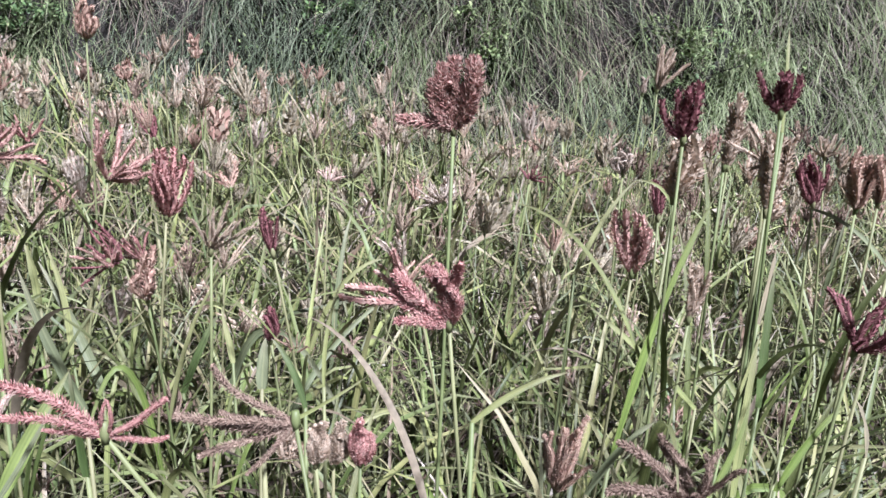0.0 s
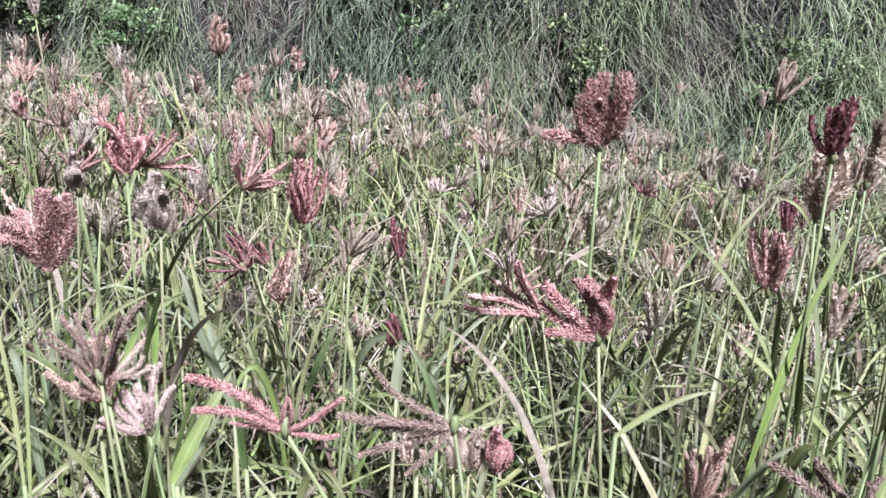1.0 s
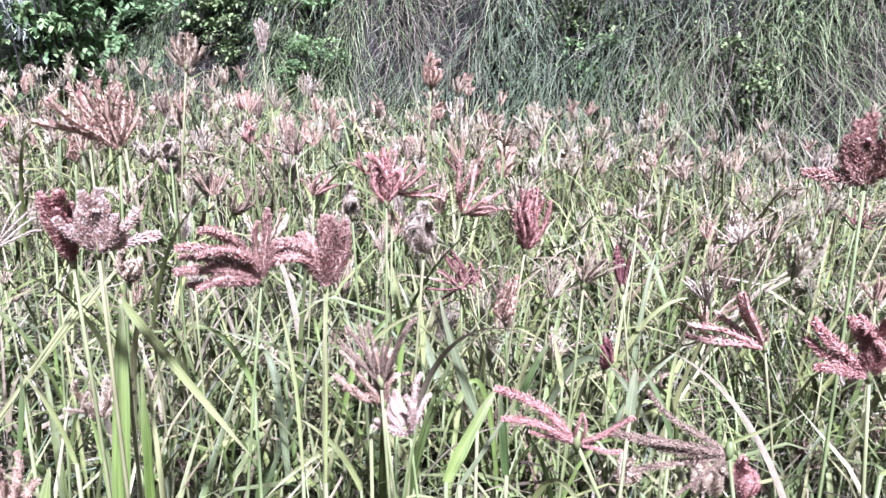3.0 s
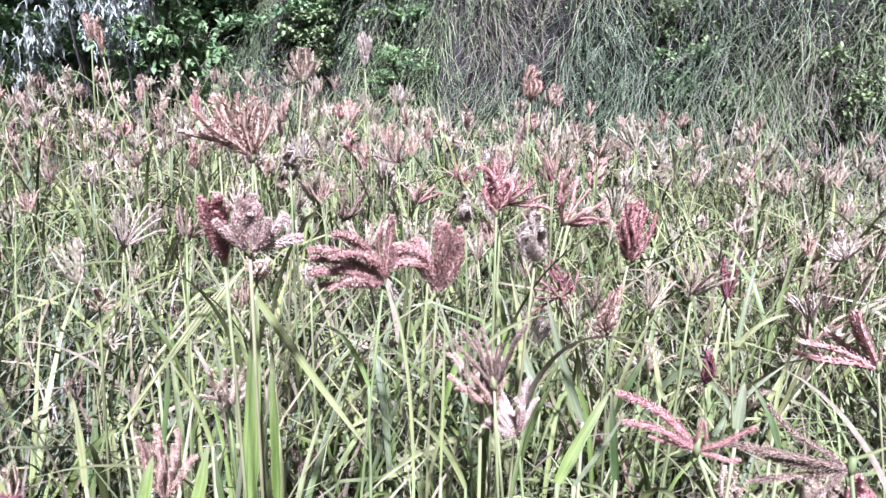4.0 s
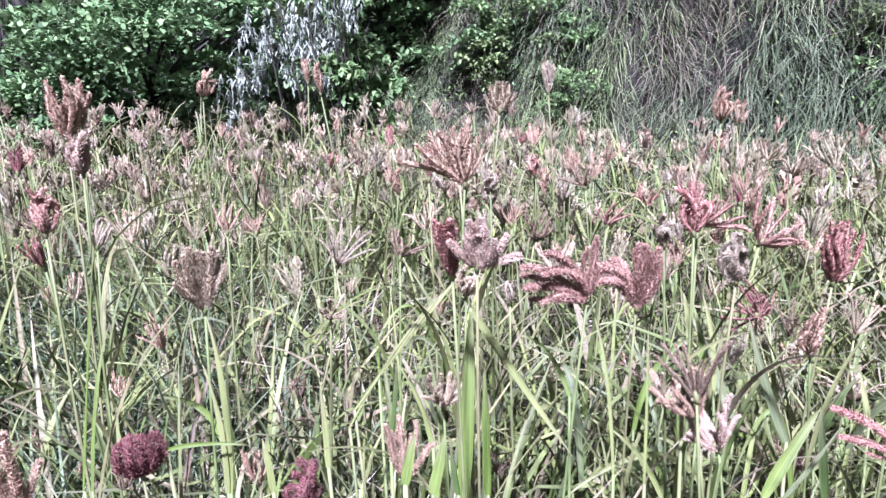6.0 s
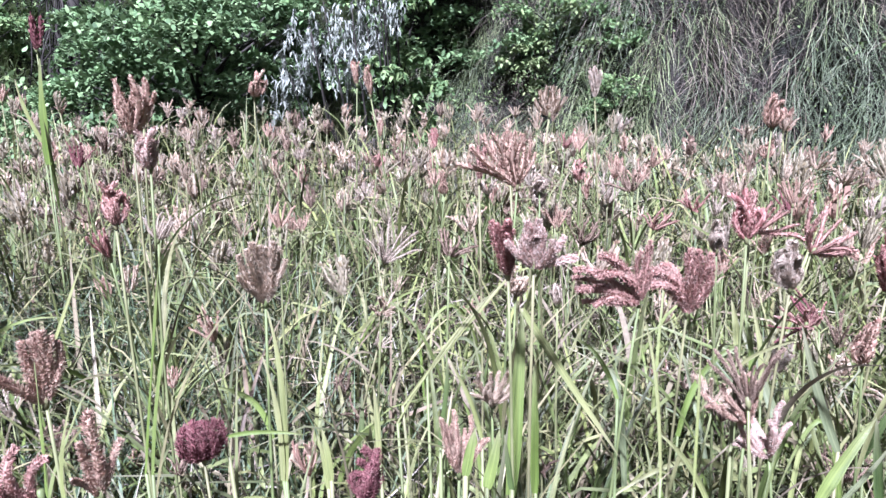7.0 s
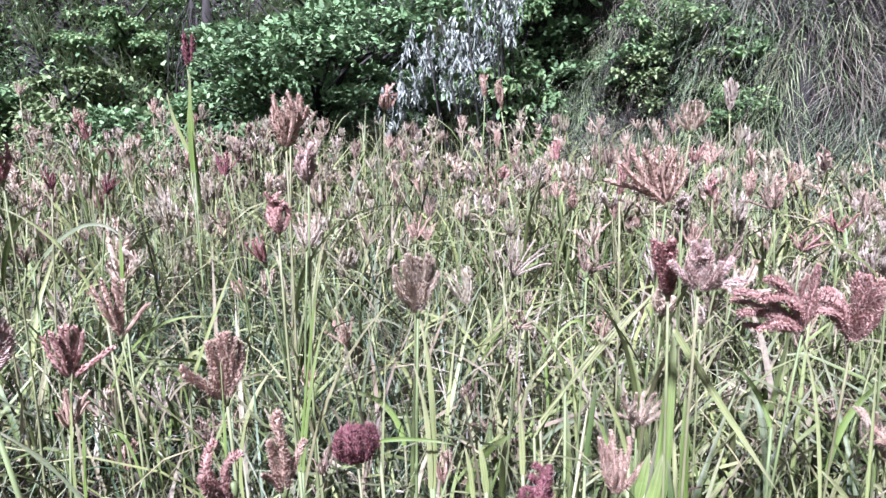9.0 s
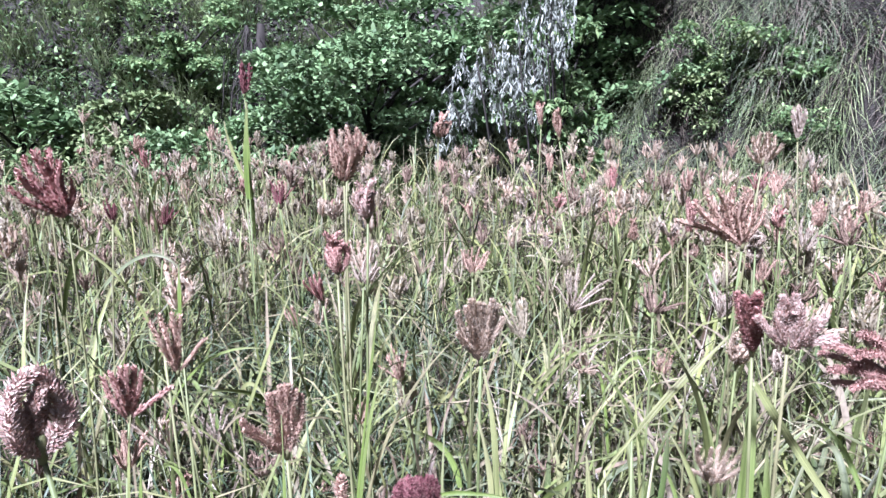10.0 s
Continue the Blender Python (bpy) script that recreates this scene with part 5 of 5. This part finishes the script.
shrub("broadleaf_bush", "dense dark green broad-leaved bush below the bank", (-5.95, 3.2), 1.7, 0.92, 15000, 0.062, 0.62, BUSH_LEAF, 1.15, 61, 62, 0.0, (0.0, 0.0), 1.1)
shrub("broadleaf_bush", "dark green broad-leaved bush climbing the bank", (-7.3, 4.3), 2.4, 1.0, 9000, 0.08, 0.6, BUSH_LEAF, 1.15, 62, 50, 0.0, (0.0, 0.0), 1.1)
shrub("broadleaf_bush", "dark green leafy bush on the bank", (-5.6, 5.6), 1.8, 0.9, 5000, 0.08, 0.6, BUSH_LEAF, 1.3, 68, 34)
shrub("bright_shrub", "bright green shrub with pointed hanging leaves", (-4.55, 4.2), 1.5, 0.42, 4200, 0.065, 0.55, VINE_LEAF, 2.1, 64, 34, 0.5, (0.0, 0.0), 1.6)
shrub("low_bush", "low green bush beyond the field", (-6.9, 2.2), 0.75, 0.7, 4200, 0.06, 0.6, BUSH_LEAF, 1.2, 65, 16, 0.0, (0.0, 0.0), 1.1)
shrub("low_bush", "low grey-green leafy bush beyond the field", (-7.5, 1.3), 0.7, 0.75, 4200, 0.065, 0.6, HERB, 1.2, 66, 16, 0.0, (0.0, 0.0), 1.1)
shrub("bank_weeds", "dark green climbing weeds on the grassy bank", (-3.75, 5.4), 0.8, 0.42, 2400, 0.045, 0.55, HERB, 1.7, 81, 34, 0.2, (0.0, 0.0), 1.0, 0.4)
shrub("bank_weeds", "patch of small-leaved green weeds on the bank", (0.15, 4.72), 0.5, 0.3, 2400, 0.035, 0.5, HERB, 1.6, 82, 26, 0.2, (0.0, 0.0), 1.3, 0.3)
shrub("bank_weeds", "yellowish green weeds on the bank", (1.5, 4.7), 0.45, 0.32, 1800, 0.035, 0.5, HERB, 1.6, 83, 24, 0.2, (0.0, 0.0), 1.3, 0.3)
shrub("bank_weeds", "small green weeds in the hanging grass", (-0.65, 4.8), 0.4, 0.26, 1400, 0.035, 0.5, VINE_LEAF, 1.6, 84, 20, 0.2, (0.0, 0.0), 1.3, 0.3)
shrub("bank_weeds", "sparse green weeds in the hanging grass", (-2.95, 5.1), 0.5, 0.26, 1400, 0.04, 0.5, VINE_LEAF, 1.6, 85, 20, 0.2, (0.0, 0.0), 1.3, 0.3)
shrub("bank_weeds", "leafy green climber high on the grassy bank", (-3.85, 5.62), 0.55, 0.4, 2200, 0.05, 0.55, VINE_LEAF, 1.7, 87, 26, 0.3, (0.0, -0.1), 1.2, 0.3)
shrub("bank_weeds", "dark leafy weeds hanging over the grassy bank", (-4.2, 5.72), 0.5, 0.38, 2000, 0.055, 0.55, BUSH_LEAF, 1.8, 88, 24, 0.3, (0.0, -0.1), 1.2, 0.3)
shrub("bank_weeds", "green broad-leaved weeds among the hanging grass", (-3.15, 5.48), 0.4, 0.3, 1300, 0.05, 0.55, VINE_LEAF, 1.7, 89, 20, 0.3, (0.0, -0.08), 1.2, 0.3)
shrub("bank_weeds", "small yellowish weeds high on the bank", (-0.88, 5.05), 0.35, 0.22, 900, 0.04, 0.5, HERB, 1.6, 86, 16, 0.2, (0.0, 0.0), 1.3, 0.3)
shrub("leafy_bush", "tall broad-leaved green weeds on the slope", (-8.5, 0.8), 1.0, 0.7, 3600, 0.085, 0.6, BUSH_LEAF, 1.3, 76, 16, 0.0, (0.0, 0.0), 1.1)
shrub("leafy_bush", "spreading green weeds on the slope", (-8.9, 1.9), 0.9, 0.65, 3200, 0.07, 0.6, HERB, 1.3, 77, 16, 0.0, (0.0, 0.0), 1.1)
shrub("leafy_bush", "bright green climbing weeds on the slope", (-9.4, 2.8), 1.1, 0.7, 3600, 0.07, 0.55, VINE_LEAF, 1.7, 78, 16, 0.0, (0.0, 0.0), 1.1)
shrub("leafy_bush", "green climber hanging beside the old trunk", (-7.4, 3.3), 1.3, 0.5, 3200, 0.06, 0.6, BUSH_LEAF, 1.5, 79, 30, 0.3)


def silver_shrub(x, y, tall):
    """A thin shrub whose arching stems carry hanging sprays of narrow silvery leaves, with gaps between them."""
    r = np.random.RandomState(63)
    ob = tagged(new("silver_shrub"), "silvery grey shrub with hanging sprays of narrow leaves", "shrub")
    ob.location = (x, y, float(land(x, y)))
    for i in range(13):
        # the crown leans over: high on one flank, hanging low on the other
        k = i / 12
        side, h = 0.30 - 0.72 * k + r.normal(0, 0.07), tall * (1.0 - 0.42 * k) + r.normal(0, 0.08)
        tip = np.array([0.81 * side - 0.1, 0.59 * side + 0.35 + r.normal(0, 0.12), h])
        pts = [(-0.3, 0.6, -0.1), tuple(tip * (0.5, 1.2, 0.45)), tuple(tip * (0.85, 1.0, 0.85)), tuple(tip)]
        v, f = tube(pts, [0.010, 0.008, 0.006, 0.003], 5)
        part("stem", mesh_from("stem", v, f, BARK), ob)
        for _ in range(7):
            start = tip * (1, 1, r.uniform(0.78, 1.05)) + r.normal(0, 1, 3) * (0.09, 0.09, 0.05)
            long_, count = r.uniform(0.2, 0.42), 30
            t = r.rand(count)
            swing = r.normal(0, 0.07, 2)
            q = start + np.stack([swing[0] * t + r.normal(0, 0.016, count), swing[1] * t + r.normal(0, 0.016, count), -long_ * t], 1)
            q[:, 2] = np.maximum(q[:, 2], 0.25)
            q = q[np.argsort(-q[:, 2])]
            v, f = joined([leaf_cloud(q, r, 0.06, 0.24, 2.5, 0.35, True), tube([tuple(p) for p in (q[0], q[len(q) // 2], q[-1])], [0.003, 0.002, 0.001], 3)])
            part("spray", mesh_from("spray", v, f, SILVER_LEAF), ob)
    return ob


silver_shrub(-4.32, 3.34, 2.05)


def rooted_tree(x, y, tall):
    """A dark stump in a hollow of the slope, hung with thin roots and dead stems."""
    r = np.random.RandomState(71)
    ob = tagged(new("old_tree"), "dark old trunk hung with thin roots above the slope", "tree")
    ob.location = (x, y, float(land(x, y)))
    v, f = tube([(0, 0, -0.1), (0.05, 0.05, tall * 0.3), (-0.04, 0.1, tall * 0.65), (0.05, 0.1, tall)], [0.09, 0.08, 0.07, 0.04], 10)
    part("trunk", mesh_from("trunk", v, f, BARK), ob)
    for i in range(60):
        a, z = r.uniform(-2.9, 0.5), r.uniform(0.4, 1.0) * tall
        reach = r.uniform(0.06, 0.3)
        px, py, drop = reach * math.cos(a), reach * math.sin(a), r.uniform(0.4, 1.2)
        pts = [(px * 0.4, py * 0.4, z), (px + r.normal(0, 0.03), py, z - drop * 0.3), (px * 1.2 + r.normal(0, 0.05), py * 1.2, z - drop * 0.7), (px * 1.2 + r.normal(0, 0.08), py * 1.3, max(0.0, z - drop))]
        v, f = tube(pts, [0.008, 0.007, 0.006, 0.003], 4)
        part("root", mesh_from("root", v, f, BARK), ob)
    return ob


rooted_tree(-8.0, 3.05, 1.7)


def overhanging_tree(x, y):
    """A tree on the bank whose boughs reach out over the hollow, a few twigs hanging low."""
    r = np.random.RandomState(73)
    ob = tagged(new("overhanging_tree"), "tree on the bank with dark leafy boughs over the hollow", "tree")
    z0 = float(land(x, y))
    ob.location = (x, y, z0)
    fork = Vector((0.15, -0.25, 3.9 - z0))
    v, f = tube([(0, 0, -0.2), (0.03, -0.08, fork.z * 0.5), tuple(fork)], [0.11, 0.085, 0.065], 9)
    part("trunk", mesh_from("trunk", v, f, BARK), ob)
    pts = []
    for i in range(30):
        c = Vector((r.uniform(-5.7, -4.2) - x, r.uniform(4.3, 5.1) - y, r.uniform(3.5, 4.6) - z0))
        if i % 2 == 0:
            mid = fork.lerp(c, 0.5) + Vector((0, 0, 0.12))
            v, f = tube([tuple(fork), tuple(mid), tuple(c)], [0.04, 0.025, 0.006], 5)
            part("bough", mesh_from("bough", v, f, BARK), ob)
        q = r.normal(0, 1, (230, 3)) * (0.24, 0.2, 0.16)
        pts.append(np.array(c) + q)
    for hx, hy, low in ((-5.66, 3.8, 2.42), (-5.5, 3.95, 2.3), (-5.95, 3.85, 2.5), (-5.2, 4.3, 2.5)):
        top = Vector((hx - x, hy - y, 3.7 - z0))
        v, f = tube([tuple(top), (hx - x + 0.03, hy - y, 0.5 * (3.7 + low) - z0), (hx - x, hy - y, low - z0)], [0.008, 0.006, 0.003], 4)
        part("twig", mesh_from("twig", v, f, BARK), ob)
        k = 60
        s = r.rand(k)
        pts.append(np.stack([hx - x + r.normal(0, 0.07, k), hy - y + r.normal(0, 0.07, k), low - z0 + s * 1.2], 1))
    v, f = leaf_cloud(np.concatenate(pts), r, 0.085, 0.7, 1.7, 0.5, True)
    part("crown", mesh_from("crown", v, f, BUSH_LEAF), ob)
    return ob


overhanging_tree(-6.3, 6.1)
